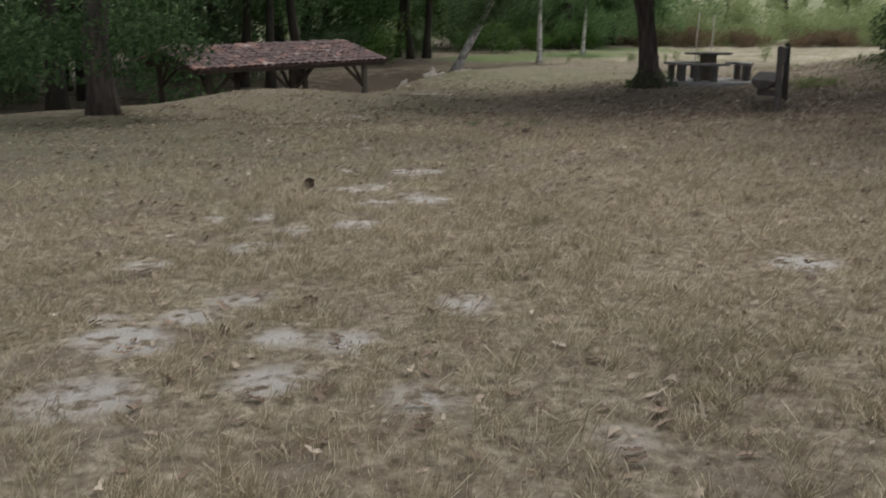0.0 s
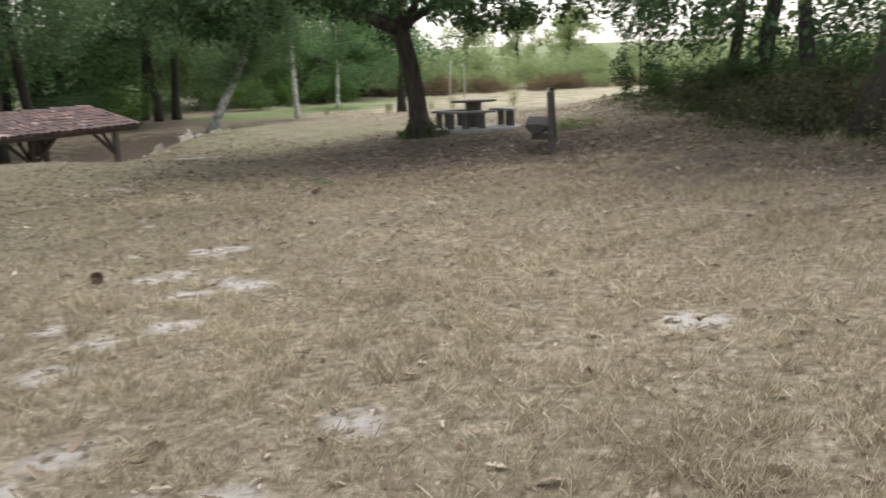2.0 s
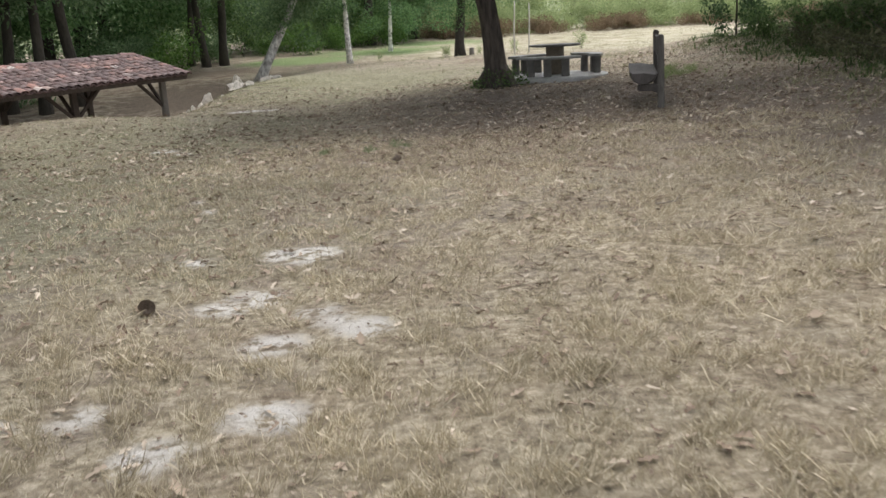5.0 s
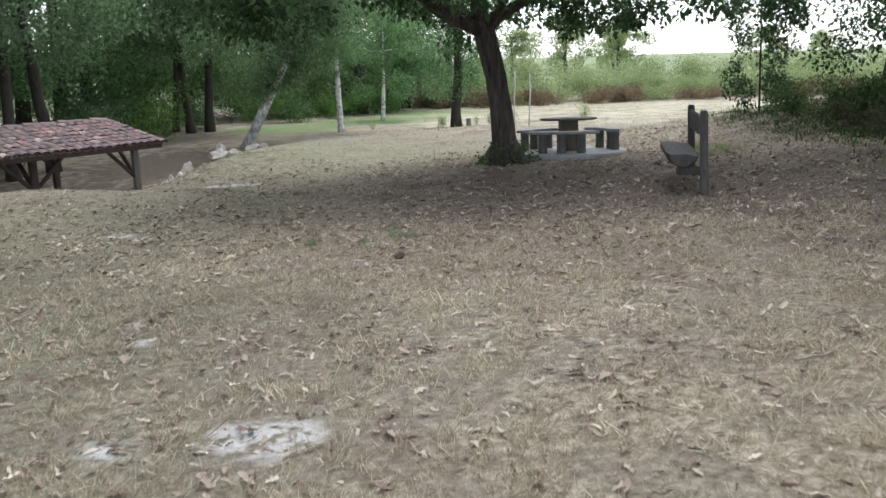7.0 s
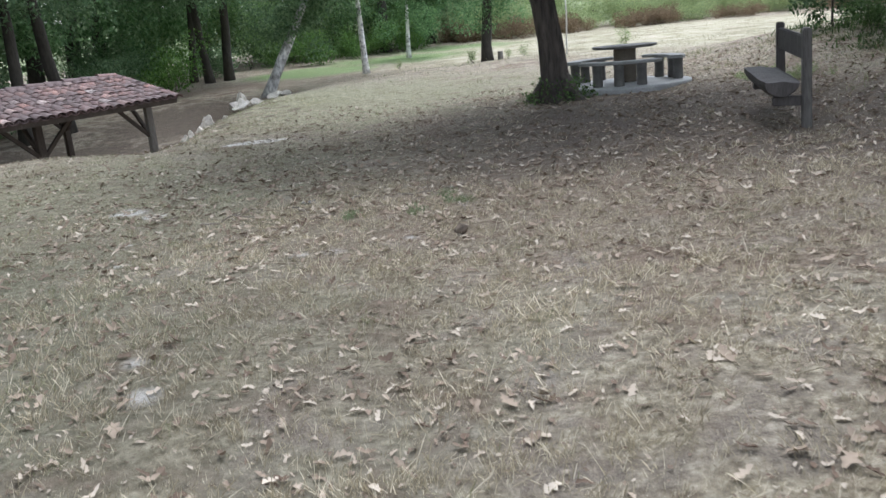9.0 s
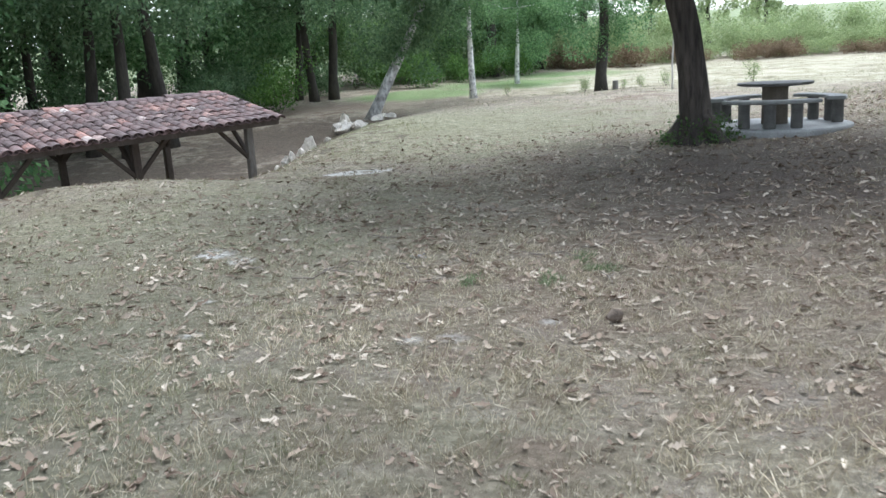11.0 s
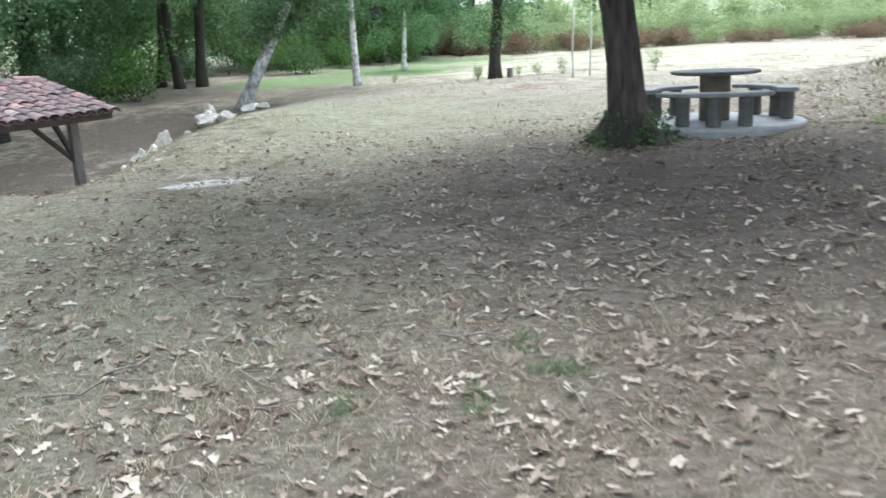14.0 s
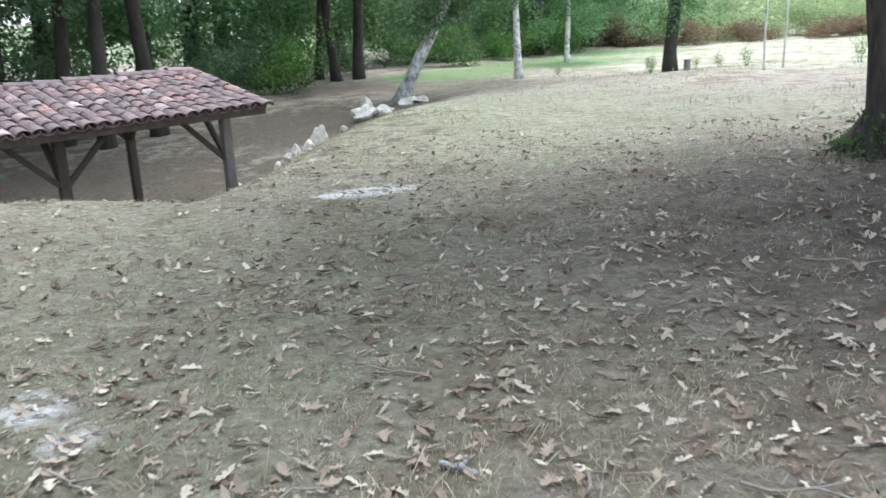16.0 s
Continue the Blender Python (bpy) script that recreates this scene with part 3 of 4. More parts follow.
# ---- the tiled shelter ----
def shelter():
    th = 43.5
    L, w, rise = 5.66, 2.24, 0.42
    zf = -2.35
    # local x runs along the eaves from the far end to the near one, local y back under the roof
    base = pose(-3.84, 25.13, 0) @ pose(0, 0, 0, 0, 0, -90 - th)
    s = thing("open_shelter", "open timber shelter with an old clay tile roof", "shelter", m=base)
    ez = -0.24
    tilt = math.degrees(math.atan2(rise, w))
    slope = math.hypot(rise, w)
    sgn = -1  # back is towards -y in the turned frame
    for x in (0.45, 2.8, 5.2):
        for y in (0.45, 2 * w - 0.45):
            top = ez + 0.02
            p = part("post", box_mesh("post", (0.135, 0.135, top - zf + 0.1), BOARD_PALE if (x < 1 and y < 1) else BEAM_WOOD, 0.012, 1, 0.008, x + y), s, "", pose(x, sgn * y, zf - 0.1))
            for dx in (-1, 1):
                if (x < 1 and dx < 0) or (x > 5 and dx > 0):
                    continue
                part("brace", box_mesh("brace", (0.07, 0.08, 0.85), BEAM_WOOD, 0.01, 1, 0.006, x), s, "", pose(x + dx * 0.05, sgn * y, top - 0.75, 0, dx * 45, 0))
            part("brace", box_mesh("brace", (0.08, 0.07, 0.85), BEAM_WOOD, 0.01, 1, 0.006, y), s, "", pose(x, sgn * (y + (0.05 if y < 2 else -0.05)), top - 0.75, 45 if y < 2 else -45, 0, 0))
        part("tie_beam", box_mesh("tie_beam", (0.14, 2 * w - 0.7, 0.15), BEAM_WOOD, 0.012, 1, 0.008, x), s, "", pose(x, sgn * w, ez - 0.13))
        part("king_post", box_mesh("king_post", (0.12, 0.12, rise - 0.12), BEAM_WOOD, 0.01), s, "", pose(x, sgn * w, ez + 0.02))
    for y in (0.45, 2 * w - 0.45):
        part("wall_plate", box_mesh("wall_plate", (L - 0.1, 0.15, 0.16), BEAM_WOOD, 0.012, 1, 0.008, y), s, "", pose(L / 2, sgn * y, ez - 0.14))
    part("ridge_beam", box_mesh("ridge_beam", (L - 0.1, 0.12, 0.14), BEAM_WOOD, 0.01), s, "", pose(L / 2, sgn * w, ez + rise - 0.2))
    part("fascia_board", box_mesh("fascia_board", (L, 0.035, 0.09), BEAM_WOOD, 0.008, 1, 0.006, 2), s, "", pose(L / 2, sgn * 0.03, ez - 0.11))
    for side in (0, 1):
        deck = part("roof", box_mesh("roof", (L, slope + 0.02, 0.03), TILE_DECK, 0.005), s, "old clay roof tiles on boards",
                    pose(L / 2, sgn * (w / 2 if side == 0 else 1.5 * w), ez + rise / 2 - 0.03, -tilt if side == 0 else tilt))
        cols, rows_n = 29, 8
        step = L / cols
        for i in range(cols + 1 if side == 0 else 0):
            for j in range(rows_n):
                y = -slope / 2 + (j + 0.5) * slope / rows_n
                rx = RNG.normal(0, 1.2)
                yy = -y if sgn < 0 else y
                part("tile", COVER_TILE, deck, "", pose(-L / 2 + i * step + RNG.normal(0, 0.008), yy + RNG.normal(0, 0.012), 0.052 + RNG.normal(0, 0.004), 4 + rx, RNG.normal(0, 2), RNG.normal(0, 2.2)))
        vs, fs = [], []
        for i in range(cols):
            for j in range(rows_n):
                tile_shape(vs, fs, -L / 2 + (i + 0.5) * step, slope / 2 - (j + 0.5) * slope / rows_n if side == 0 else -slope / 2 + (j + 0.5) * slope / rows_n, 0.075, -1, side)
        if side:
            for i in range(cols + 1):
                for j in range(rows_n):
                    tile_shape(vs, fs, -L / 2 + i * step, -slope / 2 + (j + 0.5) * slope / rows_n, 0.055, 1, side)
        tagged(part("channel_tiles", mesh_of("channel_tiles", vs, fs, TILE), deck), "hollow channel tiles", kind="stuff")
    for i in range(14):
        part("ridge_tile", RIDGE_TILE, s, "", pose((i + 0.5) * L / 14, sgn * w, ez + rise + 0.025 + RNG.normal(0, 0.006), 0, RNG.normal(0, 2), 90 + RNG.normal(0, 2)))


def tile_shape(vs, fs, x, y, z, up, side, length=0.36, r0=0.105, r1=0.085):
    """One half-round tile lying along y; up: 1 arched, -1 hollow."""
    start, seg, th = len(vs), 6, 0.014
    for k, (yy, r) in enumerate(((-length / 2, r0), (length / 2, r1))):
        r = r if up > 0 else r0 + r1 - r
        lift = (0.018 if k == 0 else -0.004) * (1 if side == 0 else -1)
        for rr in (r, r - th):
            for i in range(seg + 1):
                a = math.pi * i / seg
                vs.append((x + rr * math.cos(a), y + yy, z + lift + up * (rr * math.sin(a) * 0.72) - up * 0.02))
    n = seg + 1
    for i in range(seg):
        o, e = start + i, start + 2 * n + i
        fs.append((o, o + 1, e + 1, e))
        fs.append((o + n, e + n, e + n + 1, o + n + 1))
        fs.append((o, o + n, o + n + 1, o + 1))
        fs.append((e, e + 1, e + n + 1, e + n))


def one_tile(name, length, r0, r1):
    vs, fs = [], []
    tile_shape(vs, fs, 0, 0, 0, 1, 0, length, r0, r1)
    return mesh_of(name, vs, fs, TILE, False)


COVER_TILE = one_tile("tile", 0.37, 0.088, 0.105)
RIDGE_TILE = one_tile("ridge_tile", 0.44, 0.12, 0.11)
shelter()


# ---- trees ----
def oak():
    rng = np.random.default_rng(11)
    x0, y0 = 3.38, 21.6
    z0 = gz(x0, y0)
    t = thing("oak_tree", "old oak tree with dark furrowed trunk and ivy at its foot", "tree", m=pose(x0, y0, z0) @ Matrix.Scale(1.07, 4))
    vs, fs = [], []
    tube(vs, fs, [(0.03, 0, -0.25), (0.03, 0, 0.0), (0.0, 0, 0.12), (-0.03, 0, 0.4), (-0.08, 0, 0.95), (-0.17, 0, 1.55), (-0.3, 0, 2.1), (-0.38, 0.05, 2.45)],
         [0.42, 0.37, 0.285, 0.225, 0.19, 0.182, 0.188, 0.2], 44, 0.09, 1)
    for a in (0.3, 1.5, 2.7, 3.5, 4.4, 5.4):
        c, d, w = math.cos(a), math.sin(a), rng.uniform(0.8, 1.25)
        tube(vs, fs, [(0.12 * c, 0.12 * d, 0.42), (0.26 * c, 0.26 * d, 0.16), (0.38 * c * w, 0.38 * d * w, 0.02), (0.56 * c * w, 0.56 * d * w, -0.1)], [0.09, 0.11, 0.085, 0.04], 10, 0.1, int(a * 10))
    limbs = [((-0.34, 0, 2.3), (-3.0, -1.2, 3.7), 0.13), ((-0.34, 0, 2.3), (1.3, 0.2, 3.6), 0.13), ((-0.36, 0, 2.4), (-0.9, 1.2, 5.4), 0.15), ((-0.3, 0, 2.4), (0.6, -2.2, 4.2), 0.1),
             ((-0.4, 0, 2.4), (-2.4, 2.0, 4.0), 0.1), ((0.6, 0, 3.2), (2.9, -0.6, 3.9), 0.08), ((-1.6, -0.6, 3.1), (-4.6, -2.2, 3.6), 0.07), ((-0.7, 0.6, 4.0), (0.8, 1.4, 6.4), 0.09)]
    tips = []
    for a, b, r in limbs:
        p = bent(a, b, 7, 0.12, rng)
        tube(vs, fs, p, list(np.linspace(r, 0.035, 7)), 9, 0.06, int(r * 1000))
        tips += [p[4], p[5], p[6]]
        for _ in range(4):
            k = rng.integers(3, 7)
            q = p[k] + rng.normal(0, 0.9, 3) * (1, 1, 0.5)
            tube(vs, fs, bent(p[k], q, 4, 0.06, rng), [0.03, 0.022, 0.016, 0.008], 5)
            tips.append(q)
    part("trunk", mesh_of("trunk", vs, fs, BARK, True), t)
    cs, rs = [], []
    for p in tips:
        cs.append(p + rng.normal(0, 0.15, 3))
        rs.append(rng.uniform(0.4, 0.85))
    for _ in range(70):
        a, d = rng.uniform(0, 6.28), rng.uniform(0.5, 5.0)
        cs.append((-0.8 + d * math.cos(a), -0.4 + d * math.sin(a) * 0.85, 3.7 + rng.uniform(-0.35, 3.2) * (1 - d / 9)))
        rs.append(rng.uniform(0.4, 0.9))
    for _ in range(60):
        a, d = rng.uniform(0, 6.28), rng.uniform(2.2, 5.2)
        x = -1.2 + d * math.cos(a) * 1.1
        cs.append((x, -0.3 + d * math.sin(a) * 0.8, rng.uniform(2.55, 3.4) - 0.1 * (x > 1)))
        rs.append(rng.uniform(0.3, 0.6))
    v, f = leaves(cs, rs, 46000, 0.125, rng, 0.65, 0.4, 0.55)
    part("crown", fast_mesh("crown", v, f, OAK_LEAF), t)
    ring = [(0.02 + q * math.cos(a), q * math.sin(a), 0.42 - 0.8 * (q - 0.2) + rng.uniform(-0.2, 0)) for a, q in ((a, rng.uniform(0.25, 0.62)) for a in np.linspace(0, 18.8, 60))]
    v, f = leaves(ring, list(rng.uniform(0.05, 0.13, 60)), 850, 0.06, rng, 0.8)
    part("ivy", fast_mesh("ivy", v, f, BANK_LEAF), t, "low green ivy round the foot")
    return t


def plain_tree(name, label, seed, hgt, r, lean, blobs, spread_r, low, count, leaf, bark, foliage, flat=0.7, group="", trunks=1, sleeve=0, skirt=3):
    """A tree standing at the origin, with a crown of clumps round its limbs."""
    rng = np.random.default_rng(seed)
    t = thing(name, label, "tree", group)
    for k in range(trunks):
        vs, fs = [], []
        ox, oy = (0, 0) if trunks == 1 else (rng.uniform(-0.7, 0.7), rng.uniform(-0.5, 0.5))
        top = (ox + lean[0] + rng.normal(0, 0.4) * (trunks > 1), oy + lean[1], hgt * 0.85)
        p = bent((ox, oy, -0.2), top, 9, r * 0.35, rng)
        tube(vs, fs, p, [r * 1.5, r * 1.05] + list(np.linspace(r, r * 0.25, 7)), 12, 0.06, seed + k)
        tips = []
        for _ in range(7):
            i = int(rng.integers(6 if sleeve else 4, 9))
            q = p[i] + np.array([*rng.normal(0, spread_r * 0.5, 2), abs(rng.normal(0, hgt * 0.1))])
            lv, lf = (vs, fs) if trunks == 1 else ([], [])
            tube(lv, lf, bent(p[i], q, 5, 0.12, rng), list(np.linspace(r * 0.4, r * 0.1, 5)), 6)
            if trunks > 1:
                part("limb", mesh_of("limb", lv, lf, bark, True), t)
            tips.append(q)
        part("trunk", mesh_of("trunk", vs, fs, bark, True), t)
    cs = list(tips) + [q for q in p[5:]]
    for _ in range(sleeve):
        i = int(rng.integers(skirt, 9))
        cs.append(p[i] + rng.normal(0, 0.55, 3) * (1, 1, 0.6))
    while len(cs) < blobs:
        z = rng.uniform(low, 1.0)
        wd = spread_r * (0.45 + 0.75 * math.sin(math.pi * min(1, (z - low) / (1.02 - low) * 0.75 + 0.2)))
        a, d = rng.uniform(0, 6.28), wd * rng.uniform(0.2, 1) ** 0.5
        cs.append((lean[0] * z * 0.6 + d * math.cos(a), lean[1] * z + d * math.sin(a), z * hgt))
    v, f = leaves(cs, rng.uniform(0.3, 0.62, len(cs)) * spread_r * 0.55, count, leaf, rng, flat, 0.2)
    part("crown", fast_mesh("crown", v, f, foliage), t)
    return t


def place(ob, x, y, rz=0.0, k=1.0, sink=0.0):
    ob.matrix_basis = pose(x, y, gz(x, y) - sink, 0, 0, rz) @ Matrix.Scale(k, 4)
    return ob


def again(ob, x, y, rz=0.0, k=1.0, sink=0.0):
    return copy_thing(ob, pose(x, y, gz(x, y) - sink, 0, 0, rz) @ Matrix.Scale(k, 4))


oak()
place(plain_tree("oak_tree", "broad dark tree with a thick grey trunk", 21, 7.0, 0.25, (0.1, 0.1), 66, 2.7, 0.16, 19000, 0.12, BARK, OAK_LEAF), -7.2, 15.5)
place(plain_tree("leaning_tree", "leaning grey tree with pale lichened trunk", 31, 8.0, 0.17, (3.6, 0.2), 125, 3.0, 0.4, 40000, 0.13, BARK_LICHEN, GREY_LEAF, sleeve=62, skirt=3), -3.8, 38.0)
place(plain_tree("birch_tree", "slim birch tree with white bark", 41, 6.5, 0.12, (-0.1, 0), 60, 1.9, 0.42, 11000, 0.11, BARK_PALE, WOOD_LEAF, sleeve=20, skirt=4), -0.25, 43)
place(plain_tree("birch_tree", "slim birch tree with white bark", 42, 5.5, 0.105, (0.15, 0), 56, 2.0, 0.32, 11000, 0.11, BARK_PALE, WOOD_LEAF, sleeve=20, skirt=3), 1.75, 50.5)
place(plain_tree("young_oak", "ivy-clad young oak tree in the clearing", 43, 8.0, 0.2, (0.25, 0), 60, 2.0, 0.22, 13000, 0.11, BARK_DARK, WOOD_LEAF, sleeve=40, skirt=2), 4.65, 42.3)
place(plain_tree("oak_tree", "dark tree leaning over the leaf-strewn bank", 51, 7.0, 0.14, (1.3, 0.1), 64, 3.0, 0.2, 17000, 0.12, BARK_DARK, OAK_LEAF), 7.85, 11.0)
place(plain_tree("oak_tree", "spreading oak shading the leaf-strewn bank", 55, 6.5, 0.16, (-0.8, -0.2), 90, 4.4, 0.46, 34000, 0.12, BARK_DARK, OAK_LEAF), 11.0, 17.6)
place(plain_tree("oak_clump", "clump of dark slender trunks above the bank", 52, 7.5, 0.15, (0.7, 0.2), 80, 3.0, 0.12, 24000, 0.12, BARK_DARK, OAK_LEAF, trunks=4), 11.95, 22)
place(plain_tree("leafy_sapling", "thin sapling hung with climbing leaves", 53, 4.2, 0.024, (-0.1, 0), 48, 0.8, 0.06, 5600, 0.11, BARK_DARK, OAK_LEAF, 1.8), 10.3, 25.6)

WOOD = [plain_tree("woodland_tree", "tall woodland tree in full green leaf", 60 + k, 12 + k, 0.26, (0.4 - 0.3 * k, 0.2), 80, 4.0, 0.08, 17000, 0.2, BARK_DARK, (WOOD_LEAF, GREY_LEAF, WOOD_LEAF)[k], group="woodland") for k in range(3)]
spots = [(x + RNG.normal(0, 0.8), y + RNG.normal(0, 1)) for x, y in
         [(-24, 20), (-20, 25), (-16, 30), (-22, 32), (-17, 38), (-13, 46), (-9, 54), (-20, 48), (-28, 40), (0, 60), (-5, 62), (-14, 62), (4.5, 66), (-30, 28), (-32, 18),
          (-2.5, 68), (8, 74), (-17, 16), (-24, 10), (-20, 4), (-14, -3), (3, 74), (-8, 70), (-12, 50), (-15, 26), (-18.5, 34), (-15.5, 42), (-26, 25), (-1.5, 64), (-10, 60), (-14, 55), (1.5, 70), (-18.5, 37.5), (-12.6, 42.5)]]
for i, (x, y) in enumerate(spots):
    if i < 3:
        place(WOOD[i], x, y, 40 * i, RNG.uniform(0.9, 1.1))
    else:
        again(WOOD[i % 3], x, y, RNG.uniform(0, 360), RNG.uniform(0.8, 1.15))

TALL = plain_tree("tall_tree", "tall tree with a bare dark trunk behind the shelter", 66, 11, 0.18, (0.9, 0.2), 70, 3.4, 0.34, 14000, 0.17, BARK_DARK, GREY_LEAF, group="tall trees")
for i, (x, y) in enumerate([(-11.6, 33.7), (-10.3, 33.2), (-9.5, 34.6), (-7.1, 45.7), (-6.4, 46.4), (-8.0, 46.6), (-14.2, 35.5)]):
    (place if i == 0 else again)(TALL, x, y, 75 * i, RNG.uniform(0.85, 1.1))


# ---- bushes ----
def bush(name, label, seed, w, hgt, count, leaf, foliage, group, stems=5, category="bush"):
    rng = np.random.default_rng(seed)
    t = thing(name, label, category, group)
    vs, fs, cs = [], [], []
    for _ in range(stems):
        q = np.array([rng.normal(0, w * 0.3), rng.normal(0, w * 0.3), hgt * rng.uniform(0.5, 0.95)])
        p = bent((rng.normal(0, 0.08), rng.normal(0, 0.08), -0.1), q, 5, 0.08, rng)
        tube(vs, fs, p, [0.008, 0.007, 0.006, 0.004, 0.003], 5)
        cs += p[2:]
    part("stem", mesh_of("stem", vs, fs, BARK_DARK, True), t)
    for _ in range(18):
        a, d = rng.uniform(0, 6.28), w * 0.5 * rng.random() ** 0.5
        cs.append((d * math.cos(a), d * math.sin(a), hgt * rng.uniform(0.12, 0.9) * (1 - 0.5 * (2 * d / w) ** 2)))
    v, f = leaves(cs, rng.uniform(0.12, 0.3, len(cs)) * min(w, hgt * 1.3), count, leaf, rng, 0.8)
    v[:, 2] = np.maximum(v[:, 2], -0.05)
    part("foliage", fast_mesh("foliage", v, f, foliage), t)
    return t


def scatter(ob, places, kmin=0.8, kmax=1.2):
    for i, (x, y) in enumerate(places):
        k = RNG.uniform(kmin, kmax)
        if i == 0:
            place(ob, x, y, RNG.uniform(0, 360), k)
        else:
            again(ob, x, y, RNG.uniform(0, 360), k)


scatter(bush("undergrowth_bush", "green bush at the woodland edge", 71, 3.6, 2.4, 4200, 0.15, GREY_LEAF, "woodland undergrowth"),
        [(-12.5, 35), (-15.5, 34.5), (-9.8, 40.5), (-10.5, 44), (-7.4, 48), (-12, 47), (-3.5, 57), (-1, 62), (-19, 29), (-22, 24), (2.5, 63), (-6, 58), (-25, 18)], 0.6, 1.0)
scatter(bush("bright_bush", "bright yellow-green bush in the hollow", 72, 2.2, 2.0, 2600, 0.12, BRIGHT_LEAF, "bright bushes", 4), [(-7.6, 41), (-5, 55.5), (1.5, 59), (-3.4, 51.5), (-1.2, 55), (0.2, 58)], 0.7, 1.15)
scatter(bush("leafy_thicket", "tall light-green leafy thicket behind the woodland edge", 82, 4.6, 5.5, 9000, 0.15, LIGHT_LEAF, "leafy thickets", 7),
        [(-6.5, 54), (-10.5, 53.5), (-3.2, 57), (-14.5, 49), (0.8, 63), (-5, 60)], 0.7, 1.25)
scatter(bush("hedge_bush", "pale green scrub bush along the clearing", 73, 6.0, 2.6, 9000, 0.14, HEDGE_LEAF, "scrub hedge"),
        [(5 + 2.4 * i + RNG.normal(0, 0.5), 69 + RNG.normal(0, 1.2) + 0.01 * i * i) for i in range(27)], 0.7, 1.1)
scatter(bush("tall_scrub", "tall pale scrub beyond the hedge", 84, 8.0, 3.3, 5200, 0.22, HEDGE_LEAF, "far scrub"),
        [(-1 + 4.3 * i + RNG.normal(0, 0.8), 82 + RNG.normal(0, 2.0)) for i in range(24)], 0.85, 1.1)
scatter(bush("dry_fern_bush", "rusty dry bracken in front of the scrub", 74, 3.6, 1.7, 3000, 0.16, FERN_LEAF, "dry bracken"),
        [(4.5 + 2.4 * i + RNG.normal(0, 1.2), 66.0 + RNG.normal(0, 0.8)) for i in range(24)], 0.6, 1.15)
scatter(bush("bramble_bush", "tangled dark bramble bush on the bank", 75, 2.4, 0.7, 5200, 0.065, BRAMBLE_LEAF, "brambles"),
        [(11.2, 18.6), (11.6, 16.5), (10.4, 14.3), (11.4, 21), (12.2, 13.2), (9.4, 9.6), (10.8, 10.6), (12.6, 19), (12.4, 23.2), (11.9, 15.0)])
scatter(bush("scrub_bush", "low tangled scrub with dead stems on the bank", 79, 1.5, 0.6, 1700, 0.06, SCRUB_LEAF, "bank scrub", 9),
        [(7.6, 8.7), (8.3, 10.0), (8.0, 12.4), (8.7, 13.8), (7.2, 7.2), (8.8, 8.3), (9.0, 11.3), (9.3, 15.0), (9.6, 19.0), (9.4, 17.4), (10.0, 13.2), (10.2, 20.6), (8.6, 6.6), (10.0, 8.0)], 0.7, 1.4)
scatter(bush("dry_fern_bush", "rusty dry bracken among the brambles", 76, 1.8, 0.9, 3200, 0.055, FERN_LEAF, "bank bracken"), [(9.6, 12.0), (9.0, 9.4), (9.8, 13.6), (11.2, 20.4), (10.4, 10.2), (11.8, 17.4)], 0.7, 1.2)
scatter(bush("bright_bush", "yellow-green bush above the bank", 77, 3.0, 2.6, 4000, 0.11, BRIGHT_LEAF, "bank bushes", 6), [(13.2, 14.5), (14.5, 17), (15.0, 19.6), (13.9, 16.0), (16.6, 21.5), (16.8, 18.6), (14.5, 12.5), (15.8, 16.5), (13.0, 10.5), (12.6, 12.6), (11.8, 11.2)], 0.7, 1.0)
scatter(bush("leafy_bush", "leafy green bush at the foot of the bank", 83, 1.9, 1.05, 2400, 0.085, BANK_LEAF, "bank greenery", 8),
        [(10.4, 21.4), (10.4, 24.2), (10.9, 18.6), (11.0, 13.4), (10.2, 11.6), (12.2, 16.2), (11.3, 23.4)], 0.6, 1.1)
scatter(bush("broom_shrub", "thin grey-green shrub in the clearing", 78, 0.9, 1.6, 500, 0.1, HEDGE_LEAF, "clearing shrubs", 8), [(9.2, 38.5), (5.9, 40.8), (1.1, 44.2), (3.9, 41.5), (5.6, 43.0), (7.1, 42.4), (4.2, 43.4)], 0.5, 0.9)
FAR = plain_tree("distant_tree", "rounded tree beyond the scrub", 81, 7.5, 0.25, (0, 0), 40, 3.0, 0.25, 6000, 0.28, BARK_DARK, HEDGE_LEAF, group="distant trees")
for i, (x, y) in enumerate([(22, 96), (30, 104), (15, 88), (44, 96), (58, 110), (34, 120), (70, 100)]):
    (place if i == 0 else again)(FAR, x, y, 70 * i, RNG.uniform(0.7, 1.05))


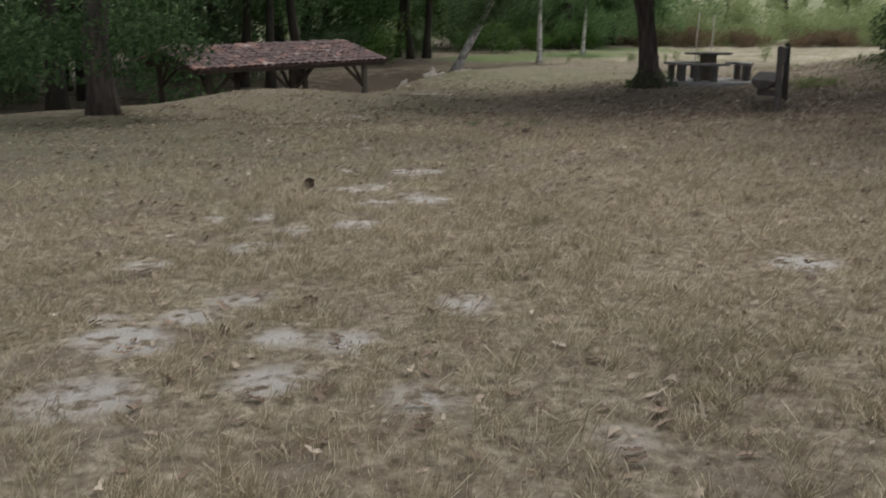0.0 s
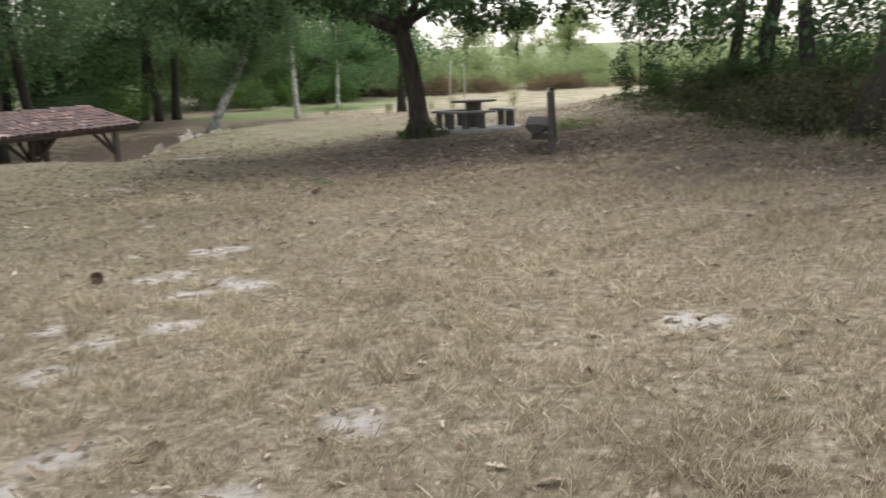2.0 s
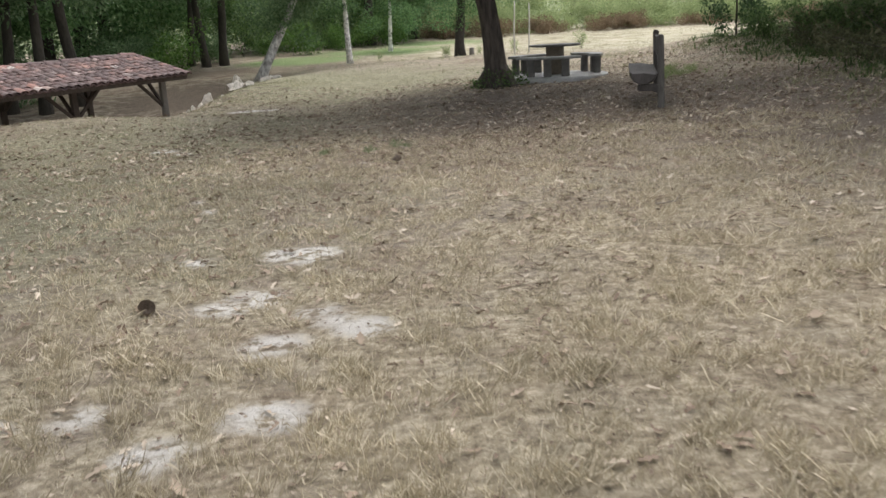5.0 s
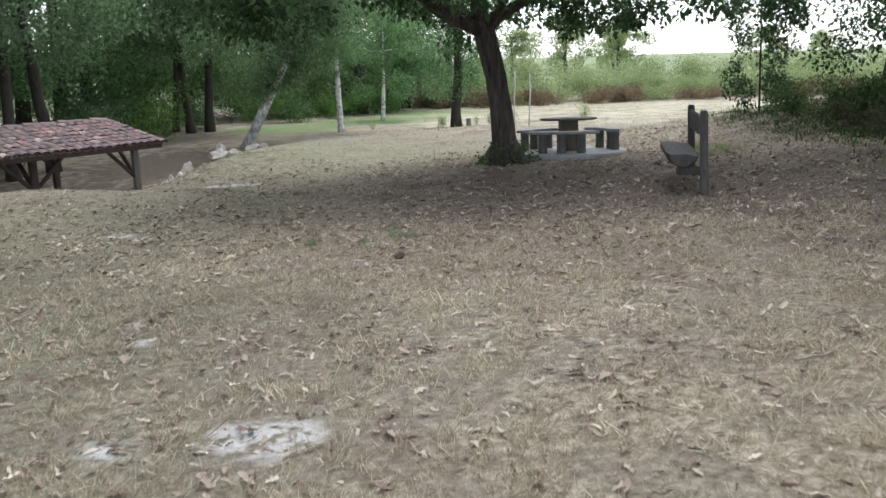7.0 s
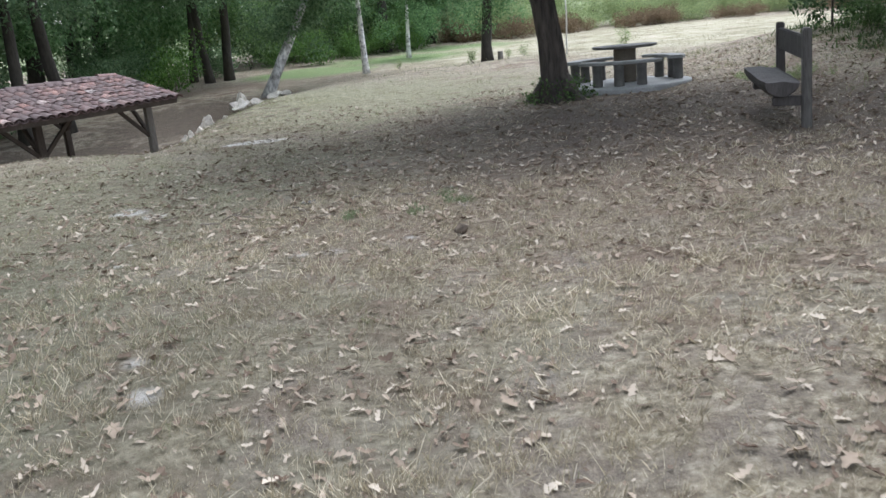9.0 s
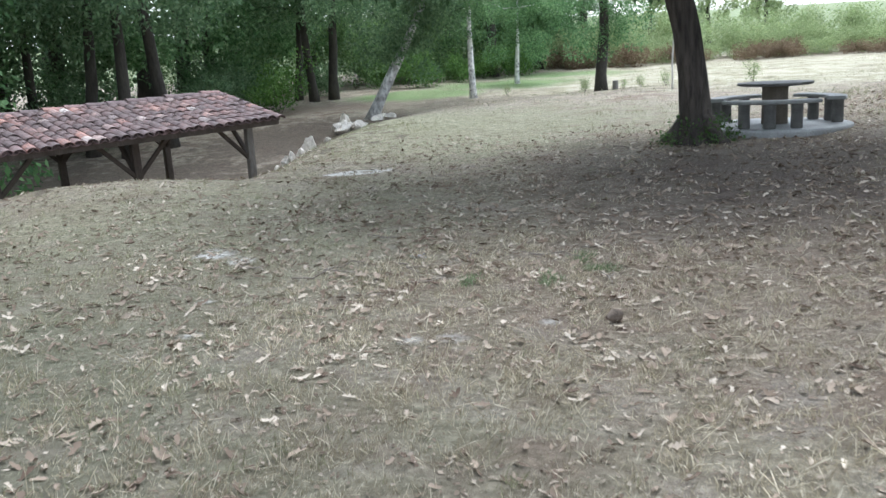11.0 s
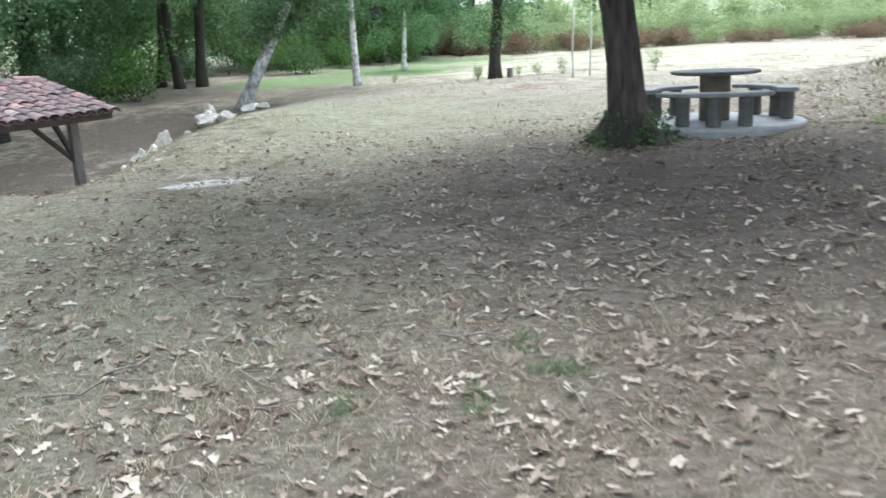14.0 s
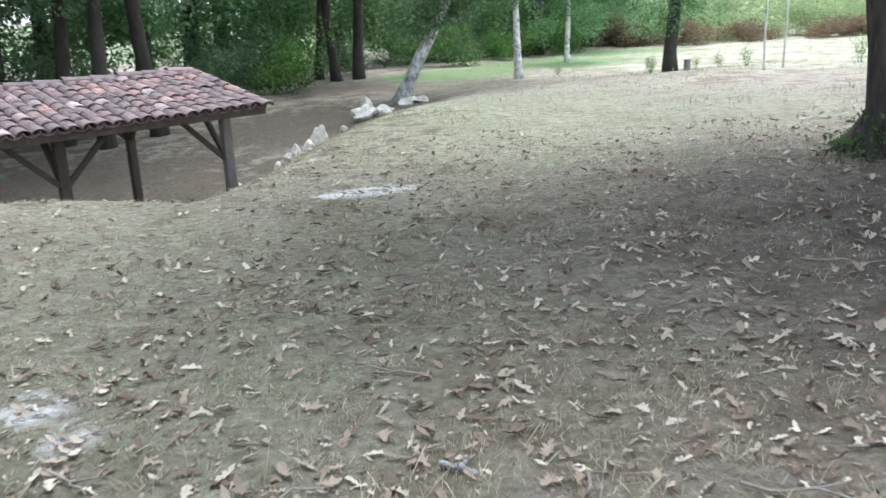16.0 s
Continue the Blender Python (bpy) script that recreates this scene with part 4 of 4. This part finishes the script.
# ---- stones, poles and the stump ----
def stone(x, y, size, seed):
    rng = np.random.default_rng(seed)
    size = (size[0] * 1.25, size[1] * 1.25, size[2] * 1.55)
    bm = bmesh.new()
    for _ in range(26):
        d = rng.normal(size=3)
        d = d / np.linalg.norm(d) * rng.uniform(0.55, 1.15) * np.array(size)
        bm.verts.new(d)
    hull = bmesh.ops.convex_hull(bm, input=bm.verts)
    bmesh.ops.delete(bm, geom=[g for g in set(hull["geom_interior"] + hull["geom_unused"]) if g.is_valid], context='VERTS')
    bmesh.ops.subdivide_edges(bm, edges=bm.edges[:], cuts=2, use_grid_fill=True)
    for v in bm.verts:
        v.co *= 1 + 0.28 * noise.noise(v.co * 7 + Vector((seed * 3.1, 0, 0))) + 0.18 * noise.noise(v.co * 17 + Vector((0, seed, 0)))
    me = bpy.data.meshes.new("white_stone")
    bm.to_mesh(me)
    bm.free()
    me.materials.append(STONE)
    thing("white_stone", "rough whitish boulder at the edge of the hollow", "stone", "boulders", m=pose(x, y, gz(x, y) + size[2] * 0.4, 0, 0, seed * 50), data=me)


for i, (x, y, s) in enumerate([(-4.2, 34.8, (0.32, 0.24, 0.17)), (-4.15, 35.1, (0.2, 0.16, 0.3)), (-3.75, 35.0, (0.26, 0.18, 0.13)), (-4.6, 31.4, (0.16, 0.13, 0.24)), (-4.75, 31.1, (0.12, 0.1, 0.12)), (-4.95, 30.6, (0.15, 0.1, 0.17)),
                               (-5.15, 30.9, (0.12, 0.1, 0.12)), (-5.3, 30.4, (0.08, 0.07, 0.08)), (-3.3, 36.9, (0.4, 0.2, 0.11)), (-2.95, 36.8, (0.28, 0.16, 0.1)), (-4.4, 33.2, (0.1, 0.08, 0.07))]):
    stone(x, y, s, i + 1)
for x, y, h in ((6.3, 37.3, 2.0), (6.95, 37.8, 1.9)):
    vs, fs = [], []
    tube(vs, fs, bent((0, 0, -0.2), (0.04, 0, h), 6, 0.03, RNG), [0.032, 0.031, 0.029, 0.027, 0.025, 0.022], 9, 0.05)
    thing("wooden_pole", "pale bare wooden pole in the clearing", "pole", "poles", m=pose(x, y, gz(x, y)), data=mesh_of("wooden_pole", vs, fs, POLE_WOOD, True))
thing("tree_stump", "short pale stump beside the young oak", "stump", m=pose(5.15, 42.0, gz(5.15, 42)), data=lathe_mesh("tree_stump", [(0.13, -0.1), (0.11, 0.1), (0.1, 0.36), (0.09, 0.37)], BOARD_PALE, 14, 0.05))


# ---- cones, twigs and leaves on the turf ----
def cone_mesh():
    vs, fs = [], []
    n = 70
    for i in range(n):
        k = i / n
        z = 0.095 * k
        r = 0.03 * math.sin(math.pi * (0.12 + 0.82 * k)) + 0.004
        a = i * 2.39996
        c, s = math.cos(a), math.sin(a)
        w = 0.011 + 0.006 * math.sin(math.pi * k)
        o = len(vs)
        for rr, ww, zz in ((r * 0.3, w * 0.6, 0), (r * 0.95, w, 0.006), (r * 1.4, w * 0.55, 0.02), (r * 0.8, w * 0.7, -0.002)):
            for sg in (-1, 1):
                vs.append((c * rr - s * ww * sg, s * rr + c * ww * sg, z + zz))
        fs += [(o, o + 1, o + 3, o + 2), (o + 2, o + 3, o + 5, o + 4), (o + 4, o + 5, o + 7, o + 6), (o + 6, o + 7, o + 1, o)]
    return mesh_of("pine_cone", vs, fs, CONE_MAT)


CONE = cone_mesh()
for x, y, a in ((-0.62, 7.55, 20), (0.91, 13.5, 110)):
    thing("pine_cone", "brown open pine cone lying on the turf", "pine cone", "pine cones", m=pose(x, y, gz(x, y) + 0.035, 82, 0, a), data=CONE)


def twig(x, y, length, a):
    rng = np.random.default_rng(int(abs(x * 100) + y * 10))
    vs, fs = [], []
    p = bent((-length / 2, 0, 0.012), (length / 2, 0, 0.02), 7, 0.03, rng)
    tube(vs, fs, p, list(np.linspace(0.009, 0.003, 7)), 6, 0.1)
    tube(vs, fs, bent(p[3], p[3] + np.array([0.12, 0.1, 0.02]), 3, 0.01, rng), [0.005, 0.004, 0.002], 5)
    thing("dead_twig", "thin grey twig lying among fallen leaves", "twig", "twigs", m=pose(x, y, gz(x, y) + 0.01, 0, 0, a), data=mesh_of("dead_twig", vs, fs, STICK_MAT, True))


for x, y, l, a in ((-0.36, 14.72, 0.45, -5), (1.9, 18.3, 0.7, -15), (-1.1, 15.5, 0.4, 30), (2.2, 17.2, 0.45, 10), (1.6, 16.6, 0.35, 60), (-0.5, 15.2, 0.4, -60), (2.9, 9.0, 0.3, 20),
                   (-1.2, 15.2, 0.6, 12), (0.05, 15.7, 0.35, 70), (0.75, 15.5, 0.5, -25), (1.2, 16.0, 0.4, 15), (-0.9, 16.8, 0.4, 160), (2.4, 21.5, 0.6, -20), (0.5, 17.6, 0.3, 40), (-2.0, 15.7, 0.35, -35), (1.1, 14.6, 0.3, 80)):
    twig(x, y, l, a)


vs, fs = [], []
rng = np.random.default_rng(77)
q = bent((-0.1, 0.06, 0.02), (0.1, -0.06, 0.03), 6, 0.015, rng)
tube(vs, fs, q, [0.016, 0.018, 0.017, 0.018, 0.014, 0.011], 9, 0.15, 3)
tube(vs, fs, bent(q[2], q[2] + np.array([0.1, 0.08, 0.03]), 4, 0.01, rng), [0.013, 0.012, 0.01, 0.007], 8, 0.15, 4)
thing("broken_branch", "short lichen-spotted broken branch on the turf", "branch", m=pose(-0.47, 15.77, gz(-0.47, 15.77)) @ Matrix.Scale(0.75, 4), data=mesh_of("broken_branch", vs, fs, grain_mat("lichened_stick", (0.12, 0.11, 0.1), (0.5, 0.5, 0.48), (0.06, 0.055, 0.05), 30, 70, 0.9, 0.004, blot=0.9), True))


def leaf_points(x, y, z, size, yaw, rng, prof=((0, 0.0), (0.3, 0.2), (0.45, 0.11), (0.68, 0.25), (1.0, 0.03))):
    """Arrays of curled lobed leaves: a row of corners either side of the rib, folded along it."""
    n = len(x)
    m = len(prof)
    c, s = np.cos(yaw), np.sin(yaw)
    fold, curl = rng.uniform(0.1, 0.9, n), rng.normal(0, 0.35, n)
    tiltx, tilty = rng.normal(0, 0.25, n), rng.normal(0, 0.25, n)
    wide, jit = rng.uniform(0.65, 1.3, n), rng.normal(0, 1, (n, m)).clip(-1.8, 1.8)
    V = np.zeros((n, 3 * m, 3))
    for i, (a, w) in enumerate(prof):
        for j, sg in enumerate((-1, 0, 1)):
            lx, ly = (a - 0.5) * size + sg * sg * jit[:, i] * 0.06 * size, sg * max(w, 0.01) * size * (1 + sg * 0.25 * jit[:, i]) * wide
            lz = abs(sg) * w * size * fold + curl * size * (a - 0.5) ** 2 * 2 + lx * tiltx + ly * tilty
            V[:, 3 * i + j] = np.stack([x + lx * c - ly * s, y + lx * s + ly * c, z + np.maximum(lz, -0.3 * size) + 0.35 * size * 0.3], -1)
    q = []
    for i in range(m - 1):
        q += [(3 * i, 3 * i + 1, 3 * i + 4, 3 * i + 3), (3 * i + 1, 3 * i + 2, 3 * i + 5, 3 * i + 4)]
    F = (np.arange(n)[:, None, None] * 3 * m + np.array(q)[None]).reshape(-1, 4)
    return V.reshape(-1, 3), F


def litter(count, seed):
    rng = np.random.default_rng(seed)
    x, y = rng.uniform(-7, 9.5, count * 3), rng.uniform(1, 26, count * 3)
    dens = 0.25 + 0.45 * smooth((y - 5) / 5) + 0.6 * np.exp(-((x - 3.2) ** 2 + (y - 18) ** 2) / 22) + 0.45 * smooth((x - 4.5) / 3) * smooth((y - 6) / 4)
    dens *= (1 - 0.6 * smooth((y - 17) / 4)) * (1 - 0.35 * smooth((-1.5 - x) / 2)) * (1 + 0.1 * smooth((y - 12.5) / 2))
    dens *= 0.6 + 0.8 * (np.sin(x * 2.1 + y) * np.sin(y * 1.7 - x) > -0.1)
    keep = rng.random(len(x)) < dens
    x, y = x[keep][:count], y[keep][:count]
    size = rng.uniform(0.028, 0.088, len(x)) * (1 + 0.3 * smooth((y - 11) / 4))
    return leaf_points(x, y, height(x, y) + 0.004, size, rng.uniform(0, 6.28, len(x)), rng, ((0, 0.02), (0.2, 0.14), (0.33, 0.07), (0.5, 0.23), (0.62, 0.1), (0.78, 0.2), (1.0, 0.03)))


v, f = litter(20000, 5)
thing("leaf_litter", "dry curled oak leaves strewn over the turf", "leaves", data=fast_mesh("leaf_litter", v, f, DRY_LEAF), kind="stuff")


def crumbs(count, seed):
    """Broken bits of leaf and bark, a centimetre or two across."""
    rng = np.random.default_rng(seed)
    x, y = rng.uniform(-6, 7, count), rng.uniform(1.5, 23, count)
    keep = rng.random(count) < np.clip(0.4 + 0.6 * smooth((y - 8) / 6), 0, 1) * (0.45 + 0.55 * (np.sin(x * 2.3 + 1.5 * np.sin(y * 1.1)) * np.sin(y * 2.0 - x) > -0.2)) * (1 - 0.4 * smooth((y - 17) / 4)) * (1 - 0.4 * smooth((-2 - x) / 2))
    x, y = x[keep], y[keep]
    n = len(x)
    a, sz = rng.uniform(0, 6.28, n), rng.uniform(0.006, 0.02, n)
    c, d = np.cos(a) * sz, np.sin(a) * sz
    k = rng.uniform(0.25, 0.7, n)
    z = height(x, y) + 0.006
    h = rng.uniform(0, 0.012, (n, 4))
    V = np.stack([np.stack([x + c, y + d, z + h[:, 0]], -1), np.stack([x - d * k, y + c * k, z + h[:, 1]], -1), np.stack([x - c * 0.8, y - d * 0.8, z + h[:, 2]], -1), np.stack([x + d * k * 0.8, y - c * k * 0.8, z + h[:, 3]], -1)], 1).reshape(-1, 3)
    return V, np.arange(4 * n).reshape(-1, 4)


v, f = crumbs(105000, 15)
thing("leaf_crumbs", "broken brown leaf bits among the turf", "leaves", data=fast_mesh("leaf_crumbs", v, f, CRUMB), kind="stuff")

LOBED = ((0, 0.01), (0.15, 0.05), (0.28, 0.2), (0.37, 0.09), (0.5, 0.27), (0.59, 0.11), (0.75, 0.25), (0.85, 0.1), (1.0, 0.05))
LEAF_MESHES = []
for k in range(6):
    v, f = leaf_points(np.zeros(1), np.zeros(1), np.zeros(1), np.full(1, 0.1), np.zeros(1), np.random.default_rng(90 + k), LOBED)
    LEAF_MESHES.append(fast_mesh("fallen_leaf", v, f, DRY_LEAF))
spot_rng = np.random.default_rng(8)
for i in range(290):
    y = spot_rng.uniform(2, 17.5) if i < 150 else spot_rng.uniform(13.6, 18.5)
    x = spot_rng.uniform(-2.2, 3.2) + 0.03 * y * (i % 2)
    thing("fallen_leaf", "large dry tan oak leaf on the turf", "leaf", "large fallen leaves", m=pose(x, y, gz(x, y) + 0.008, spot_rng.normal(0, 12), spot_rng.normal(0, 12), spot_rng.uniform(0, 360)) @ Matrix.Scale(spot_rng.uniform(0.7, 1.35), 4), data=LEAF_MESHES[i % 6])


# ---- grass ----
def blades(x, y, hgt, wid, rng, lie):
    """Arrays of single bent blades: a quad and a tip each."""
    n = len(x)
    a = rng.uniform(0, 6.28, n)
    tilt = rng.uniform(0.1, 1.0, n) ** 0.7 * lie
    z = height(x, y) - 0.004
    dx, dy = np.cos(a), np.sin(a)
    px, py = -dy, dx
    out = np.sin(tilt) * hgt
    up = np.cos(tilt) * hgt
    b = np.stack([x, y, z], -1)
    side = np.stack([px, py, 0 * px], -1) * wid[:, None] * 0.5
    mid = b + np.stack([dx * out * 0.45, dy * out * 0.45, up * 0.6], -1)
    tip = b + np.stack([dx * out, dy * out, up], -1)
    V = np.stack([b - side, b + side, (mid + tip) / 2 + side * 0.6, tip - side * 0.1], 1).reshape(-1, 3)
    F = np.arange(4 * n).reshape(-1, 4)
    return V, F


def sandy(x, y):
    s = np.zeros(len(x))
    for cx, cy, r in SAND:
        s = np.maximum(s, smooth((r * 1.05 - np.hypot(x - cx, y - cy)) / (0.4 * r)))
    return s


def lawn(name, label, material, count, region, density, hmin, hmax, lie, seed, wmin=0.0025, wmax=0.006):
    rng = np.random.default_rng(seed)
    x, y = rng.uniform(region[0], region[1], count), rng.uniform(region[2], region[3], count)
    patch = 0.5 + 0.5 * np.sin(x * 9.1 + 2.2 * np.sin(y * 6.3)) * np.sin(y * 8.3 + 2.4 * np.sin(x * 5.7)) + 0.35 * np.sin(x * 2.3 + np.sin(y * 1.9)) * np.sin(y * 2.7)
    keep = rng.random(count) < density(x, y) * np.clip(0.15 + 1.5 * patch, 0, 1.3)
    x, y = x[keep], y[keep]
    clump = 0.6 + 0.8 * (np.sin(x * 5.3 + 2 * np.sin(y * 3.1)) * np.sin(y * 4.7 + 2 * np.sin(x * 2.9)) > 0.1)
    v, f = blades(x, y, rng.uniform(hmin, hmax, len(x)) * clump, rng.uniform(wmin, wmax, len(x)), rng, lie)
    thing(name, label, "grass", data=fast_mesh(name, v, f, material), kind="stuff")


def dry_density(x, y):
    shade = np.exp(-((x - 3.4) ** 2 + (y - 18.5) ** 2) / 9)
    return (1 - 0.6 * smooth((-0.6 - x) / 1.8) * smooth((y - 7) / 2)) * np.clip((1 - 0.95 * sandy(x, y)) * (1 - 0.8 * shade) * (1.25 - 0.06 * y) * (1 - 0.75 * smooth((x - 5) / 2)), 0, 1)


lawn("dry_grass", "short straw-coloured dry grass", GRASS_DRY, 460000, (-5, 7, 1, 17), dry_density, 0.014, 0.055, 1.45, 1, 0.002, 0.005)


def tufts(name, label, material, count, blades_each, region, density, hmin, hmax, seed):
    """Small clumps of upright blades."""
    rng = np.random.default_rng(seed)
    cx, cy = rng.uniform(region[0], region[1], count), rng.uniform(region[2], region[3], count)
    keep = rng.random(count) < density(cx, cy)
    cx, cy = cx[keep], cy[keep]
    x = np.repeat(cx, blades_each) + rng.normal(0, 0.035, len(cx) * blades_each)
    y = np.repeat(cy, blades_each) + rng.normal(0, 0.035, len(cx) * blades_each)
    h = np.repeat(rng.uniform(hmin, hmax, len(cx)), blades_each) * rng.uniform(0.5, 1.1, len(x))
    v, f = blades(x, y, h, rng.uniform(0.002, 0.0045, len(x)), rng, 0.95)
    thing(name, label, "grass", data=fast_mesh(name, v, f, material), kind="stuff")


tufts("grass_tufts", "small upright tufts of bleached grass", GRASS_DRY, 7800, 22, (-3.5, 6, 1.5, 17), dry_density, 0.035, 0.105, 21)
tufts("green_tufts", "small green tufts among the fallen leaves", GRASS_GREEN, 260, 26, (-5, 5, 9, 21), lambda x, y: 0.3 + 0 * x, 0.03, 0.09, 22)
tufts("green_clump", "bright green grass clump in the leaves", GREEN_CLUMP, 7, 45, (0.96, 1.16, 14.9, 15.12), lambda x, y: 1 + 0 * x, 0.06, 0.13, 23)
tufts("green_clump", "fresh green grass clump beside fallen leaves", GREEN_CLUMP, 4, 50, (0.88, 1.08, 15.3, 15.5), lambda x, y: 1 + 0 * x, 0.06, 0.13, 24)
tufts("green_clump", "thin green grass clump beside fallen leaves", GREEN_CLUMP, 4, 40, (0.58, 0.8, 14.5, 14.72), lambda x, y: 1 + 0 * x, 0.06, 0.12, 25)
tufts("green_clump", "green weed clump around a pale leaf", GREEN_CLUMP, 4, 40, (-0.04, 0.1, 14.62, 14.76), lambda x, y: 1 + 0 * x, 0.05, 0.1, 27)
tufts("weed_clump", "yellow-green weeds beside the wooden bench", HEDGE_LEAF, 40, 30, (6.2, 7.3, 19.6, 21.4), lambda x, y: 1 + 0 * x, 0.08, 0.22, 26)
tufts("straw_tufts", "taller pale straw tufts near the path", GRASS_DRY, 900, 60, (-1, 6, 1.2, 7.5),
      lambda x, y: dry_density(x, y) * (np.sin(x * 1.1 + 0.8) * np.sin(y * 1.4) > 0.0), 0.05, 0.12, 31)
lawn("straw", "loose straw lying flat on the turf", GRASS_DRY, 70000, (-4, 6, 1, 16), dry_density, 0.04, 0.12, 1.53, 2, 0.002, 0.0045)
lawn("green_grass", "sparse green grass on the bank", GRASS_GREEN, 130000, (-8, 3, 8, 30),
     lambda x, y: np.clip(0.75 * smooth((1.5 - x) / 4) + 0.25 * smooth((y - 20) / 4), 0, 1) * (1 - sandy(x, y)), 0.02, 0.06, 1.3, 3, 0.003, 0.007)
lawn("thatch", "sparse grey-brown dead grass among leaf bits", GRASS_DRY, 190000, (-6.5, 6, 12, 24),
     lambda x, y: dry_density(x, np.minimum(y, 13)) * (1 - 0.9 * sandy(x, y)) * (0.35 + 0.65 * (np.sin(x * 1.9 + y * 0.7) * np.sin(y * 1.3 - 0.5 * x) > -0.1)), 0.012, 0.05, 1.4, 9, 0.0025, 0.006)
lawn("meadow_grass", "pale dry grass tufts in the clearing", GRASS_GREEN, 60000, (-3, 40, 24, 66),
     lambda x, y: np.clip(0.5 + 0.5 * np.sin(x * 0.9 + np.sin(y * 0.7)) * np.sin(y * 0.6), 0, 1), 0.03, 0.12, 1.35, 6, 0.008, 0.02)
lawn("bank_weeds", "low green weeds on the shaded bank", GRASS_GREEN, 45000, (5.5, 13, 6, 27),
     lambda x, y: np.clip(0.2 + 0.8 * (np.sin(x * 1.3 + 2 * np.sin(y * 0.8)) * np.sin(y * 1.1) > 0.15), 0, 1) * smooth((x - 5.6) / 2.0), 0.03, 0.14, 1.2, 7, 0.006, 0.016)
lawn("bank_ivy", "dark low leaves creeping over the shaded bank", BRAMBLE_LEAF, 60000, (6.6, 13.5, 7, 27),
     lambda x, y: np.clip(smooth((x - 7.0 - 0.1 * np.abs(y - 10)) / 2.2) * (0.25 + 0.75 * (np.sin(x * 1.7 + 1.4 * np.sin(y * 0.9)) * np.sin(y * 1.2 + x * 0.4) > -0.15)), 0, 1), 0.05, 0.17, 1.35, 12, 0.02, 0.045)
